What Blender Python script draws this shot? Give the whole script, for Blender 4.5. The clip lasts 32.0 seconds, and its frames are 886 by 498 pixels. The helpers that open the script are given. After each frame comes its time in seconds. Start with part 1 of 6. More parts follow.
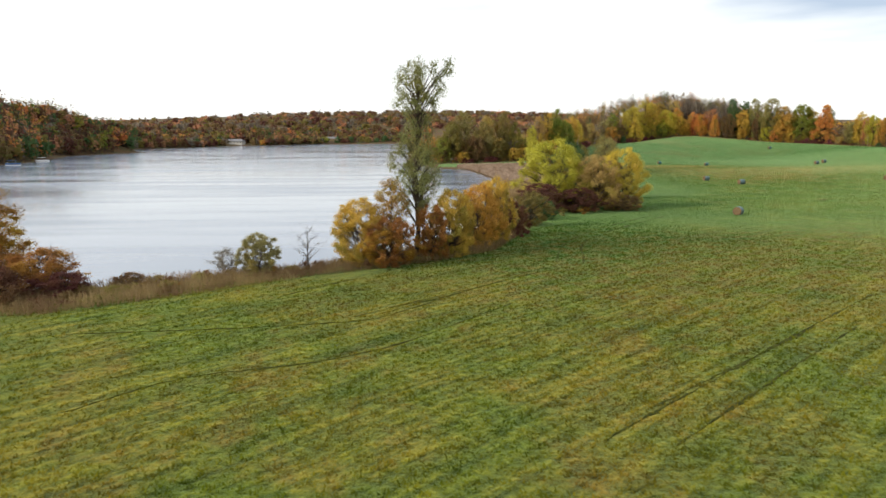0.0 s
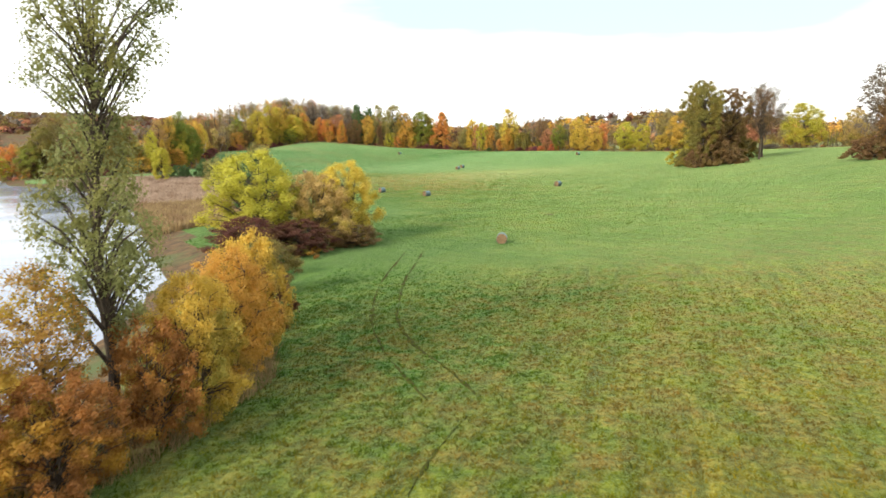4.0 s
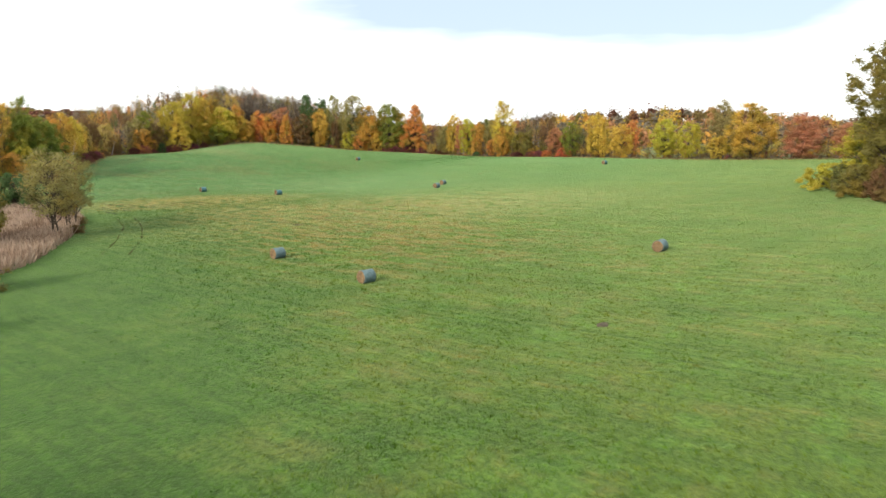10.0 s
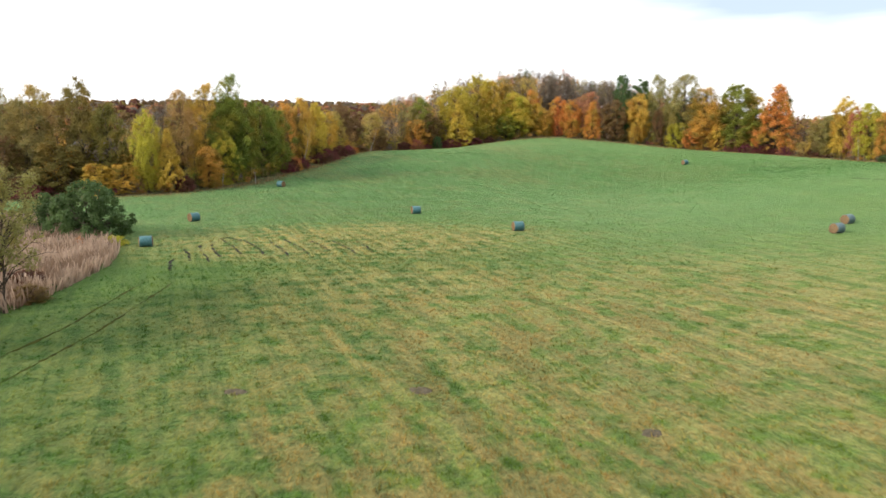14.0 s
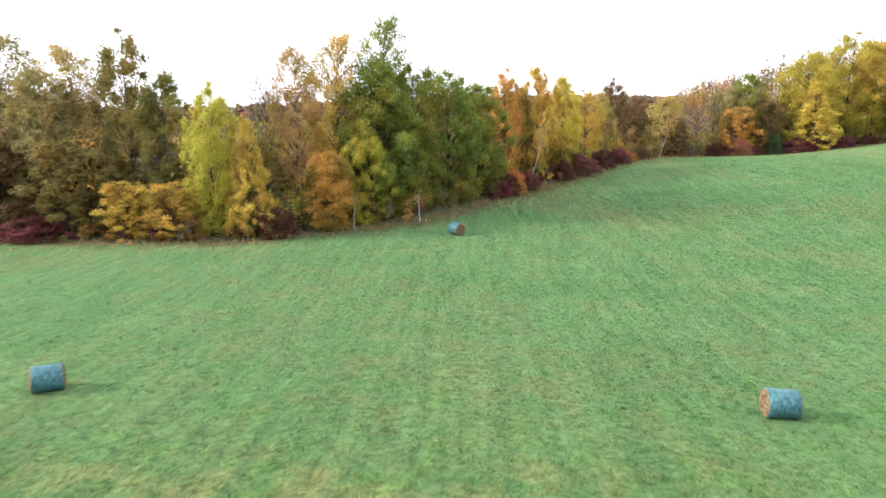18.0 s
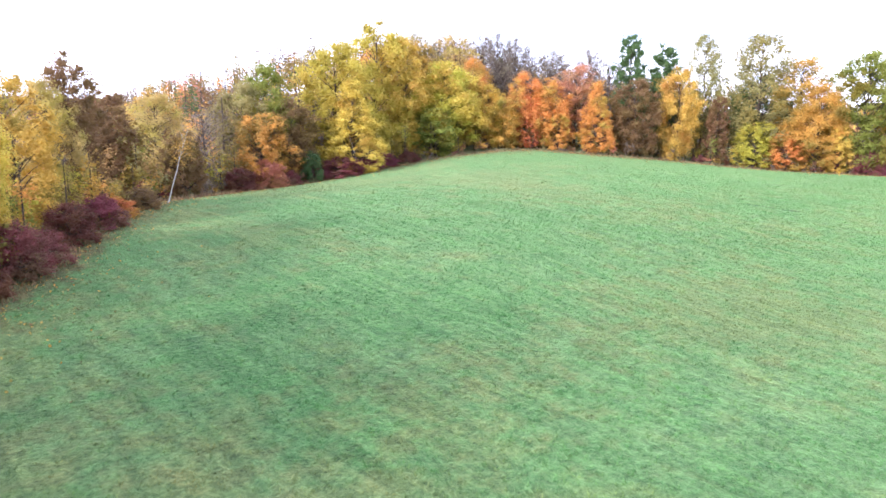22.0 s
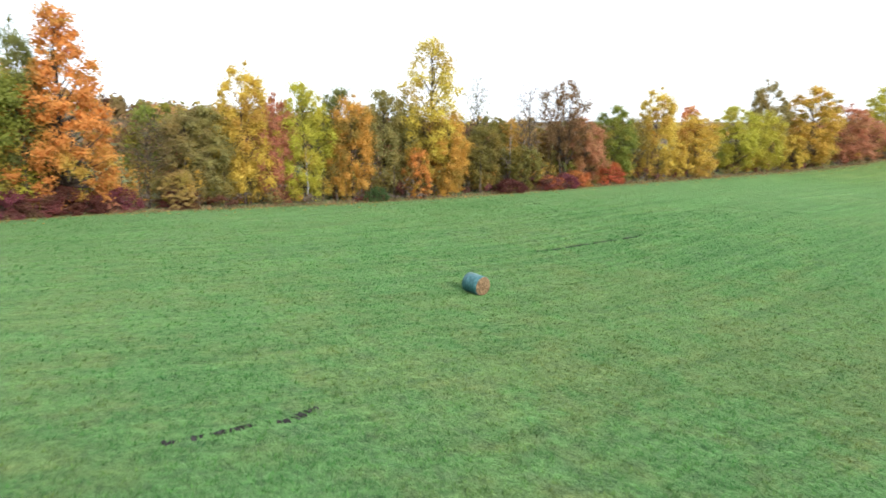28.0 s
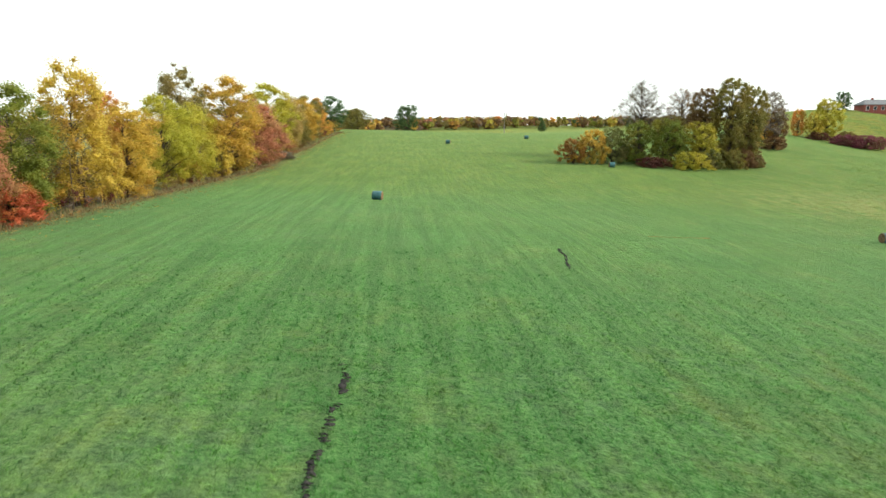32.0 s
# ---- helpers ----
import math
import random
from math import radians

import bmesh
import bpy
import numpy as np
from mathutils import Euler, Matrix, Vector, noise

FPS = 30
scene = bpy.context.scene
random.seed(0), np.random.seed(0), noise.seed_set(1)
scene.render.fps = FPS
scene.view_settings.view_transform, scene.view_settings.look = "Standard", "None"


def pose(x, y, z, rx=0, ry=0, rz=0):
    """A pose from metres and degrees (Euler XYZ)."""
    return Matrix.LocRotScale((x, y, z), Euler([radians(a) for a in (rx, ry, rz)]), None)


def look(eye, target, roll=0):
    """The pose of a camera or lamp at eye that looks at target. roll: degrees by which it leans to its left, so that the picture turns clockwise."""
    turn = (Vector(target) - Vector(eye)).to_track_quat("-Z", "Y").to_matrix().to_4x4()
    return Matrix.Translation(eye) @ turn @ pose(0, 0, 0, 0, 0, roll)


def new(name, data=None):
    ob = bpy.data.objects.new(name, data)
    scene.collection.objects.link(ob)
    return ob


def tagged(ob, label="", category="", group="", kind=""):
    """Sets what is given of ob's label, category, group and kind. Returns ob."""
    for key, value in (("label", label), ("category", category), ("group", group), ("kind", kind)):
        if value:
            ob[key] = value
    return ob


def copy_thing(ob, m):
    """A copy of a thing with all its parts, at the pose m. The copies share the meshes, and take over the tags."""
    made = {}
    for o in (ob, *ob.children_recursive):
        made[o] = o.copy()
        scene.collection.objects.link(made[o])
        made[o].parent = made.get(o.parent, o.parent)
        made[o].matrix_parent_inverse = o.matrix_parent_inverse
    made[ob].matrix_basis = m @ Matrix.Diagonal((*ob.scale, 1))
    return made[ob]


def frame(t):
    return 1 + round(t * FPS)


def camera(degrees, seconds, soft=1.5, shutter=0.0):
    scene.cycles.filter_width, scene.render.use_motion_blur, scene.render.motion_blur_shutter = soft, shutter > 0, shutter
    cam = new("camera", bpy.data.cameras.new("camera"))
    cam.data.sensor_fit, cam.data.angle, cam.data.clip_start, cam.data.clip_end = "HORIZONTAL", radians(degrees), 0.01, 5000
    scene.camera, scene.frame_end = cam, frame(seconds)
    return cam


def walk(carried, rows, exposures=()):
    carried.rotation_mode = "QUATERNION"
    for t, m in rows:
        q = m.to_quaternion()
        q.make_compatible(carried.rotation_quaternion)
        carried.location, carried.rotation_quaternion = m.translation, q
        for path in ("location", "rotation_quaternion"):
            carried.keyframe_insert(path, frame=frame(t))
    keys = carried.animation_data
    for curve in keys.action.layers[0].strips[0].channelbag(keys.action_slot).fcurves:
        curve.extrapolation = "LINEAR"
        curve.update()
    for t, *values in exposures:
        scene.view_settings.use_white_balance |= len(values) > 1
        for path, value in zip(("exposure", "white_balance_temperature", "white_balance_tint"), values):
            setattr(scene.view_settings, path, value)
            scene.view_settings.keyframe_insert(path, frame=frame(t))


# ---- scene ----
cam = camera(64.0, 32.0, shutter=0.25)
PATH = [
    (0, (4.987, -1.933, 14.145), (4.966, 0.04, 13.815), -0.5),
    (0.5, (2.793, 2.074, 14.117), (2.892, 4.044, 13.787), -0.5),
    (1, (0.91, 6.504, 14.116), (1.144, 8.463, 13.786), -0.4),
    (1.5, (-0.537, 10.97, 14.128), (-0.161, 12.907, 13.799), -0.4),
    (2, (-1.502, 15.4, 14.158), (-0.984, 17.304, 13.83), -0.4),
    (2.5, (-1.998, 19.777, 14.212), (-1.349, 21.641, 13.886), -0.4),
    (3, (-2.1, 24.551, 14.286), (-1.334, 26.37, 13.959), -0.4),
    (3.5, (-1.584, 29.896, 14.343), (-0.699, 31.659, 14.018), -0.4),
    (4, (-0.64, 35.131, 14.437), (0.363, 36.83, 14.113), -0.4),
    (4.5, (0.62, 40.303, 14.519), (1.701, 41.955, 14.197), -0.4),
    (6.5, (12.05, 62.933, 14.749), (13.242, 64.507, 14.429), -0.4),
    (7, (16.002, 69.137, 14.711), (17.195, 70.71, 14.391), -0.4),
    (7.5, (20.672, 76.041, 14.6), (21.867, 77.613, 14.28), -0.4),
    (8, (25.752, 83.376, 14.505), (26.947, 84.947, 14.183), -0.3),
    (8.5, (30.585, 90.403, 14.421), (31.78, 91.974, 14.1), -0.2),
    (9, (36.067, 98.241, 14.353), (37.258, 99.815, 14.03), -0.2),
    (9.5, (41.728, 105.904, 14.372), (42.869, 107.514, 14.047), -0.1),
    (10, (47.352, 113.654, 14.438), (48.412, 115.318, 14.111), 0.0),
    (10.5, (52.874, 121.659, 14.427), (53.852, 123.373, 14.099), 0.1),
    (11, (58.278, 129.858, 14.377), (59.172, 131.616, 14.047), 0.2),
    (11.5, (63.452, 138.489, 14.191), (64.261, 140.288, 13.859), 0.2),
    (12, (68.399, 147.182, 14.085), (69.124, 149.016, 13.751), 0.2),
    (12.5, (72.839, 155.978, 13.865), (73.473, 157.844, 13.529), 0.2),
    (13, (77.054, 165.039, 13.62), (77.564, 166.943, 13.282), 0.2),
    (13.5, (80.655, 174.182, 13.36), (81.016, 176.12, 13.021), 0.2),
    (14, (83.929, 183.515, 13.187), (84.143, 185.474, 12.846), 0.2),
    (14.5, (86.479, 193.398, 13.024), (86.542, 195.368, 12.682), 0.2),
    (15, (88.412, 203.376, 12.812), (88.322, 205.344, 12.468), 0.2),
    (15.5, (89.647, 213.253, 12.644), (89.409, 215.209, 12.299), 0.2),
    (17.5, (88.144, 252.502, 12.119), (87.537, 254.375, 11.771), 0.1),
    (18, (86.382, 262.477, 12.002), (85.801, 264.358, 11.653), 0.0),
    (18.5, (84.201, 272.264, 11.833), (83.764, 274.185, 11.486), 0.1),
    (19, (81.877, 281.693, 11.842), (81.652, 283.65, 11.497), 0.1),
    (19.5, (80.09, 290.77, 12.012), (80.087, 292.74, 11.671), 0.1),
    (20, (78.565, 298.666, 12.284), (78.779, 300.626, 11.948), 0.2),
    (20.5, (77.526, 305.658, 12.634), (77.952, 307.583, 12.301), 0.2),
    (21, (77.193, 312.045, 12.904), (77.806, 313.92, 12.573), 0.2),
    (21.5, (77.579, 317.538, 13.086), (78.337, 319.359, 12.754), 0.2),
    (22, (78.302, 322.526, 13.251), (79.186, 324.289, 12.917), 0.1),
    (22.5, (79.241, 326.967, 13.368), (80.233, 328.671, 13.032), 0.1),
    (23, (80.592, 331.623, 13.395), (81.687, 333.263, 13.058), 0.1),
    (23.5, (82.482, 336.491, 13.296), (83.676, 338.059, 12.957), 0.1),
    (24, (85.172, 341.895, 13.259), (86.459, 343.388, 12.919), 0.1),
    (24.5, (88.826, 347.669, 13.243), (90.205, 349.078, 12.903), 0.1),
    (26.5, (108.015, 369.106, 13.925), (109.952, 369.47, 13.589), 0.1),
    (27, (113.632, 373.144, 13.996), (115.603, 373.204, 13.662), 0.2),
    (27.5, (119.418, 376.352, 13.943), (121.37, 376.071, 13.609), 0.2),
    (28, (125.747, 378.676, 13.834), (127.617, 378.049, 13.502), 0.2),
    (28.5, (131.794, 380.437, 13.816), (133.542, 379.525, 13.484), 0.3),
    (29, (138.433, 380.547, 13.799), (140.03, 379.39, 13.467), 0.3),
    (29.5, (144.725, 379.786, 13.718), (146.144, 378.417, 13.387), 0.3),
    (30, (150.635, 378.233, 13.693), (151.868, 376.693, 13.362), 0.3),
    (30.5, (156.192, 375.997, 13.593), (157.24, 374.325, 13.265), 0.3),
    (31, (161.589, 372.849, 13.546), (162.461, 371.079, 13.219), 0.4),
    (31.5, (166.462, 369.185, 13.556), (167.187, 367.35, 13.229), 0.4),
    (32, (170.825, 365.178, 13.68), (171.434, 363.301, 13.354), 0.4),
]
EXPOSURES = [(0, 0.36, 6500, 10), (2, 0.46, 6500, 10), (3, 0.62, 6500, 10), (4, 0.98, 6500, 10), (7, 0.76, 6480, 10), (9, 0.74, 6450, 10), (14, 0.73, 6400, 13), (17.5, 1.12, 6000, 14), (19, 1.55, 5750, 20), (24.5, 1.70, 5350, 28), (26.5, 1.35, 5700, 20), (28, 0.93, 5900, 10), (29, 0.82, 6000, 8), (32, 0.78, 6400, 2)]
walk(cam, [(t, look(eye, target, roll)) for t, eye, target, roll in PATH], EXPOSURES)

# ---- light ----
SUN_AZ, SUN_EL = 252.0, 24.0  # compass bearing and height of the hazy evening sun
world = bpy.data.worlds.new("sky")
scene.world = world
world.use_nodes = True
wn, wl = world.node_tree.nodes, world.node_tree.links
wn.clear()
sky = wn.new("ShaderNodeTexSky")
sky.sky_type, sky.sun_disc = "NISHITA", False
sky.sun_elevation, sky.sun_rotation = radians(SUN_EL), radians(SUN_AZ)
sky_dim = wn.new("ShaderNodeMix")
sky_dim.data_type, sky_dim.blend_type = "RGBA", "MULTIPLY"
sky_dim.inputs[0].default_value = 1.0
sky_dim.inputs[7].default_value = (0.13, 0.13, 0.13, 1)
wl.new(sky.outputs[0], sky_dim.inputs[6])
tc = wn.new("ShaderNodeTexCoord")
stretch = wn.new("ShaderNodeMapping")
stretch.inputs["Scale"].default_value = (1.6, 1.6, 9.0)
stretch.inputs["Location"].default_value = (0.35, 0.2, 0.0)
wl.new(tc.outputs["Generated"], stretch.inputs[0])
billow = wn.new("ShaderNodeTexNoise")
billow.inputs["Scale"].default_value, billow.inputs["Detail"].default_value = 1.5, 5.0
billow.inputs["Roughness"].default_value = 0.45
wl.new(stretch.outputs[0], billow.inputs[0])
height = wn.new("ShaderNodeSeparateXYZ")
wl.new(tc.outputs["Generated"], height.inputs[0])
lift = wn.new("ShaderNodeMapRange")
lift.inputs[1].default_value, lift.inputs[2].default_value = 0.08, 0.16
lift.inputs[3].default_value, lift.inputs[4].default_value = 0.24, 0.0
wl.new(height.outputs[2], lift.inputs[0])
cover = wn.new("ShaderNodeMath")
cover.operation = "ADD"
bank_way = wn.new("ShaderNodeVectorMath")
bank_way.operation = "DOT_PRODUCT"
bank_way.inputs[1].default_value = (0.637, 0.733, 0.242)
wl.new(tc.outputs["Generated"], bank_way.inputs[0])
grey_bank = wn.new("ShaderNodeMapRange")
grey_bank.inputs[1].default_value, grey_bank.inputs[2].default_value = 0.90, 0.985
grey_bank.inputs[3].default_value, grey_bank.inputs[4].default_value = 0.08, -0.24
wl.new(bank_way.outputs["Value"], grey_bank.inputs[0])
drift = wn.new("ShaderNodeMath")
drift.operation = "ADD"
mild = wn.new("ShaderNodeMapRange")
mild.clamp = False
mild.inputs[3].default_value, mild.inputs[4].default_value = 0.26, 0.92
wl.new(billow.outputs[0], mild.inputs[0])
wl.new(mild.outputs[0], drift.inputs[0])
wl.new(grey_bank.outputs[0], drift.inputs[1])
wl.new(drift.outputs[0], cover.inputs[0])
wl.new(lift.outputs[0], cover.inputs[1])
cloud = wn.new("ShaderNodeValToRGB")
cloud.color_ramp.elements[0].position, cloud.color_ramp.elements[0].color = 0.47, (0.43, 0.51, 0.63, 1)
cloud.color_ramp.elements[1].position, cloud.color_ramp.elements[1].color = 0.62, (0.98, 0.99, 0.98, 1)
wl.new(cover.outputs[0], cloud.inputs[0])
veil = wn.new("ShaderNodeMix")
veil.data_type = "RGBA"
veil.inputs[0].default_value = 0.86
wl.new(sky_dim.outputs[2], veil.inputs[6])
wl.new(cloud.outputs[0], veil.inputs[7])
glow = wn.new("ShaderNodeBackground")
glow.inputs[1].default_value = 1.0
wl.new(veil.outputs[2], glow.inputs[0])
sky_out = wn.new("ShaderNodeOutputWorld")
wl.new(glow.outputs[0], sky_out.inputs[0])

sun = new("sun", bpy.data.lights.new("sun", "SUN"))
sun.data.energy, sun.data.angle, sun.data.color = 2.7, radians(13), (1.0, 0.90, 0.74)
SUN_DIR = Vector((math.sin(radians(SUN_AZ)) * math.cos(radians(SUN_EL)), math.cos(radians(SUN_AZ)) * math.cos(radians(SUN_EL)), math.sin(radians(SUN_EL))))
sun.matrix_world = look((0, 0, 200), Vector((0, 0, 200)) - SUN_DIR)

# ---- materials ----


class Nodes:
    """Short hand for a node material."""

    def __init__(self, name, rough=0.8):
        self.mat = bpy.data.materials.new(name)
        self.mat.use_nodes = True
        self.n, self.l = self.mat.node_tree.nodes, self.mat.node_tree.links
        self.bsdf = self.n["Principled BSDF"]
        self.bsdf.inputs["Roughness"].default_value = rough
        self.bsdf.inputs["Specular IOR Level"].default_value = 0.25
        self.where = self.n.new("ShaderNodeTexCoord").outputs["Object"]

    def put(self, socket, value):
        if isinstance(value, bpy.types.NodeSocket):
            self.l.new(value, socket)
        elif isinstance(value, tuple) and len(value) == 3 and socket.type == "RGBA":
            socket.default_value = (*value, 1)
        else:
            socket.default_value = value

    def grain(self, length, width, turn):
        """Coordinates drawn out along a direction, for swaths and tracks."""
        m = self.n.new("ShaderNodeMapping")
        m.vector_type = "TEXTURE"
        m.inputs["Scale"].default_value, m.inputs["Rotation"].default_value = (length, width, width), (0, 0, radians(turn))
        self.l.new(self.where, m.inputs[0])
        return m.outputs[0]

    def moved(self, scale=(1, 1, 1), turn=0.0, shift=(0, 0, 0)):
        m = self.n.new("ShaderNodeMapping")
        m.inputs["Scale"].default_value, m.inputs["Rotation"].default_value = scale, (0, 0, radians(turn))
        m.inputs["Location"].default_value = shift
        self.l.new(self.where, m.inputs[0])
        return m.outputs[0]

    def noise(self, scale, detail=3.0, rough=0.55, at=None, warp=0.0):
        t = self.n.new("ShaderNodeTexNoise")
        t.inputs["Scale"].default_value, t.inputs["Detail"].default_value = scale, detail
        t.inputs["Roughness"].default_value, t.inputs["Distortion"].default_value = rough, warp
        self.l.new(at or self.where, t.inputs["Vector"])
        return t.outputs[0]

    def band(self, value, lo, hi, a=0.0, b=1.0):
        m = self.n.new("ShaderNodeMapRange")
        m.interpolation_type = "SMOOTHSTEP"
        self.put(m.inputs[0], value)
        for k, v in enumerate((lo, hi, a, b)):
            m.inputs[k + 1].default_value = v
        return m.outputs[0]

    def math(self, op, a, b=0.0):
        m = self.n.new("ShaderNodeMath")
        m.operation = op
        self.put(m.inputs[0], a)
        self.put(m.inputs[1], b)
        return m.outputs[0]

    def mix(self, f, a, b, kind="MIX"):
        m = self.n.new("ShaderNodeMix")
        m.data_type, m.blend_type = "RGBA", kind
        self.put(m.inputs[0], f)
        self.put(m.inputs[6], a)
        self.put(m.inputs[7], b)
        return m.outputs[2]

    def axis(self, k):
        s = self.n.new("ShaderNodeSeparateXYZ")
        self.l.new(self.where, s.inputs[0])
        return s.outputs[k]

    def round(self, x, y, rx, ry, soft, ragged):
        """1 inside an oval patch of ground, 0 outside, with a ragged edge."""
        dx = self.math("DIVIDE", self.math("SUBTRACT", self.axis(0), x), rx)
        dy = self.math("DIVIDE", self.math("SUBTRACT", self.axis(1), y), ry)
        d = self.math("SQRT", self.math("ADD", self.math("MULTIPLY", dx, dx), self.math("MULTIPLY", dy, dy)))
        d = self.math("ADD", d, self.math("MULTIPLY", self.math("SUBTRACT", ragged, 0.5), 1.1))
        return self.band(d, 1.0 - soft, 1.0 + soft, 1.0, 0.0)

    def thin(self, colour, share):
        """Let some light through, as leaves and blades do."""
        through_leaf = self.n.new("ShaderNodeBsdfTranslucent")
        self.put(through_leaf.inputs[0], colour)
        both = self.n.new("ShaderNodeMixShader")
        both.inputs[0].default_value = share
        self.l.new(self.bsdf.outputs[0], both.inputs[1])
        self.l.new(through_leaf.outputs[0], both.inputs[2])
        self.l.new(both.outputs[0], self.n["Material Output"].inputs[0])
        return self.mat

    def bump(self, value, strength, distance):
        b = self.n.new("ShaderNodeBump")
        b.inputs["Strength"].default_value, b.inputs["Distance"].default_value = strength, distance
        self.l.new(value, b.inputs["Height"])
        self.l.new(b.outputs[0], self.bsdf.inputs["Normal"])

    def colour(self, value):
        self.put(self.bsdf.inputs["Base Color"], value)
        return self.mat


def field_material(name="meadow_grass", blades=False):
    """Hay meadow: rough tussocks in the south, mown green sward beyond, straw-coloured and brown growth, rows."""
    m = Nodes(name, 0.95)
    m.bsdf.inputs["Specular IOR Level"].default_value = 0.05
    m.bsdf.inputs["Sheen Weight"].default_value, m.bsdf.inputs["Sheen Roughness"].default_value = 0.11 if blades else 0.22, 0.45
    m.bsdf.inputs["Sheen Tint"].default_value = (0.72, 1.0, 0.45, 1)
    wide, mid, small = m.noise(0.018, 4), m.noise(0.11, 5, 0.62), m.noise(0.55, 5, 0.65)
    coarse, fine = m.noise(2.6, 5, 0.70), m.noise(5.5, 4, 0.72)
    y = m.math("ADD", m.axis(1), m.math("MULTIPLY", m.math("SUBTRACT", wide, 0.5), 110))
    north, east = m.band(y, 230, 350), m.band(m.math("ADD", m.axis(0), m.math("MULTIPLY", m.math("SUBTRACT", mid, 0.5), 60)), 100, 195)
    # the line where the mowing stopped
    sward = m.math("ADD", m.math("MULTIPLY", m.axis(0), 0.59), m.math("MULTIPLY", m.axis(1), 0.807))
    near = m.band(m.math("ADD", sward, m.math("MULTIPLY", m.math("SUBTRACT", small, 0.5), 6)), 92, 101)
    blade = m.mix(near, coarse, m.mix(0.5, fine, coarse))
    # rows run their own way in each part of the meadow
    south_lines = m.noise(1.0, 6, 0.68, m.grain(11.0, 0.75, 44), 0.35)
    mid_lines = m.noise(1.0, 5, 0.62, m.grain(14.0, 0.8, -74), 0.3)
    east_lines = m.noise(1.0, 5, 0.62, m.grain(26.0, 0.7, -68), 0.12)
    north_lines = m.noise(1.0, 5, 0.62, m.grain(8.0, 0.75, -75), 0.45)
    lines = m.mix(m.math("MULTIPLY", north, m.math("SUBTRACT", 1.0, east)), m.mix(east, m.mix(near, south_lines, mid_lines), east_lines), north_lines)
    # colours of the growth
    olive = m.mix(m.band(mid, 0.38, 0.62), (0.098, 0.138, 0.010), (0.192, 0.170, 0.016))
    fresh = m.mix(m.band(mid, 0.38, 0.62), (0.074, 0.134, 0.012), (0.118, 0.168, 0.020))
    cool = m.mix(m.band(mid, 0.35, 0.65), (0.078, 0.180, 0.060), (0.118, 0.226, 0.082))
    vivid = m.mix(m.band(mid, 0.35, 0.65), (0.042, 0.152, 0.032), (0.076, 0.198, 0.048))
    olive = m.mix(m.band(m.math("ADD", sward, m.math("MULTIPLY", m.math("SUBTRACT", mid, 0.5), 50)), 62, 100, 0.0, 0.65), olive, fresh)
    grass = m.mix(m.band(y, 215, 310), m.mix(near, olive, fresh), m.mix(east, cool, vivid))
    # dry growth in drifts along the rows
    drift = m.noise(1.0, 5, 0.62, m.grain(9.0, 2.6, -74), 0.8)
    dry_share = m.mix(near, (0.80, 0.80, 0.80), m.mix(m.band(y, 230, 300), m.mix(m.band(y, 120, 190), (0.45, 0.45, 0.45), (0.85, 0.85, 0.85)), (0.36, 0.36, 0.36)))
    dry_share = m.mix(east, dry_share, (0.22, 0.22, 0.22))
    dry = m.math("MULTIPLY", m.band(m.math("ADD", m.math("MULTIPLY", small, 0.7), m.math("ADD", m.math("MULTIPLY", mid, 0.5), m.math("MULTIPLY", drift, 0.6))), 0.88, 1.12), dry_share)
    grass = m.mix(dry, grass, m.mix(near, (0.180, 0.124, 0.024), (0.230, 0.185, 0.062)))
    grass = m.mix(m.math("MULTIPLY", m.band(m.noise(0.42, 4, 0.6, m.moved((1, 1, 1), 30, (7, 3, 0))), 0.50, 0.66), 0.6), grass, m.mix(near, (0.185, 0.200, 0.014), m.mix(north, (0.100, 0.215, 0.026), (0.072, 0.205, 0.058))))
    growth = m.noise(0.13, 4, 0.6, m.moved((1, 1, 1), 55, (17, 41, 0)))
    grass = m.mix(m.math("MULTIPLY", m.band(growth, 0.50, 0.60), m.math("MULTIPLY", north, 0.5)), grass, (0.068, 0.186, 0.054))
    grass = m.mix(m.math("MULTIPLY", m.band(growth, 0.36, 0.46, 1.0, 0.0), m.math("MULTIPLY", north, m.math("SUBTRACT", 0.5, m.math("MULTIPLY", east, 0.35)))), grass, (0.172, 0.205, 0.070))
    # dark clover and thin brown spots in the upper meadow
    clover = m.math("MULTIPLY", m.band(m.math("ADD", m.math("MULTIPLY", m.noise(1.1, 5, 0.72), 0.75), m.math("MULTIPLY", mid, 0.35)), 0.56, 0.68), m.math("MULTIPLY", north, 0.7))
    grass = m.mix(clover, grass, (0.052, 0.132, 0.058))
    thin_spots = m.math("MULTIPLY", m.band(m.math("ADD", m.math("MULTIPLY", small, 0.6), m.math("MULTIPLY", m.noise(0.035, 3, 0.5, m.moved((1, 1, 1), 0, (31, 9, 0))), 0.8)), 0.68, 0.86), m.math("MULTIPLY", north, m.math("SUBTRACT", 0.5, m.math("MULTIPLY", east, 0.38))))
    grass = m.mix(thin_spots, grass, (0.175, 0.158, 0.060))
    lush = m.math("SUBTRACT", m.axis(0), m.math("MULTIPLY", m.axis(1), 0.33))
    lush = m.math("MULTIPLY", m.band(m.math("ADD", lush, m.math("MULTIPLY", m.math("SUBTRACT", mid, 0.5), 40)), -2, 27, 0.9, 0.0), m.math("MULTIPLY", m.band(m.axis(1), 48, 70), m.band(m.axis(1), 240, 290, 1.0, 0.0)))
    grass = m.mix(lush, grass, m.mix(m.band(small, 0.35, 0.65), (0.026, 0.088, 0.008), (0.052, 0.126, 0.013)))
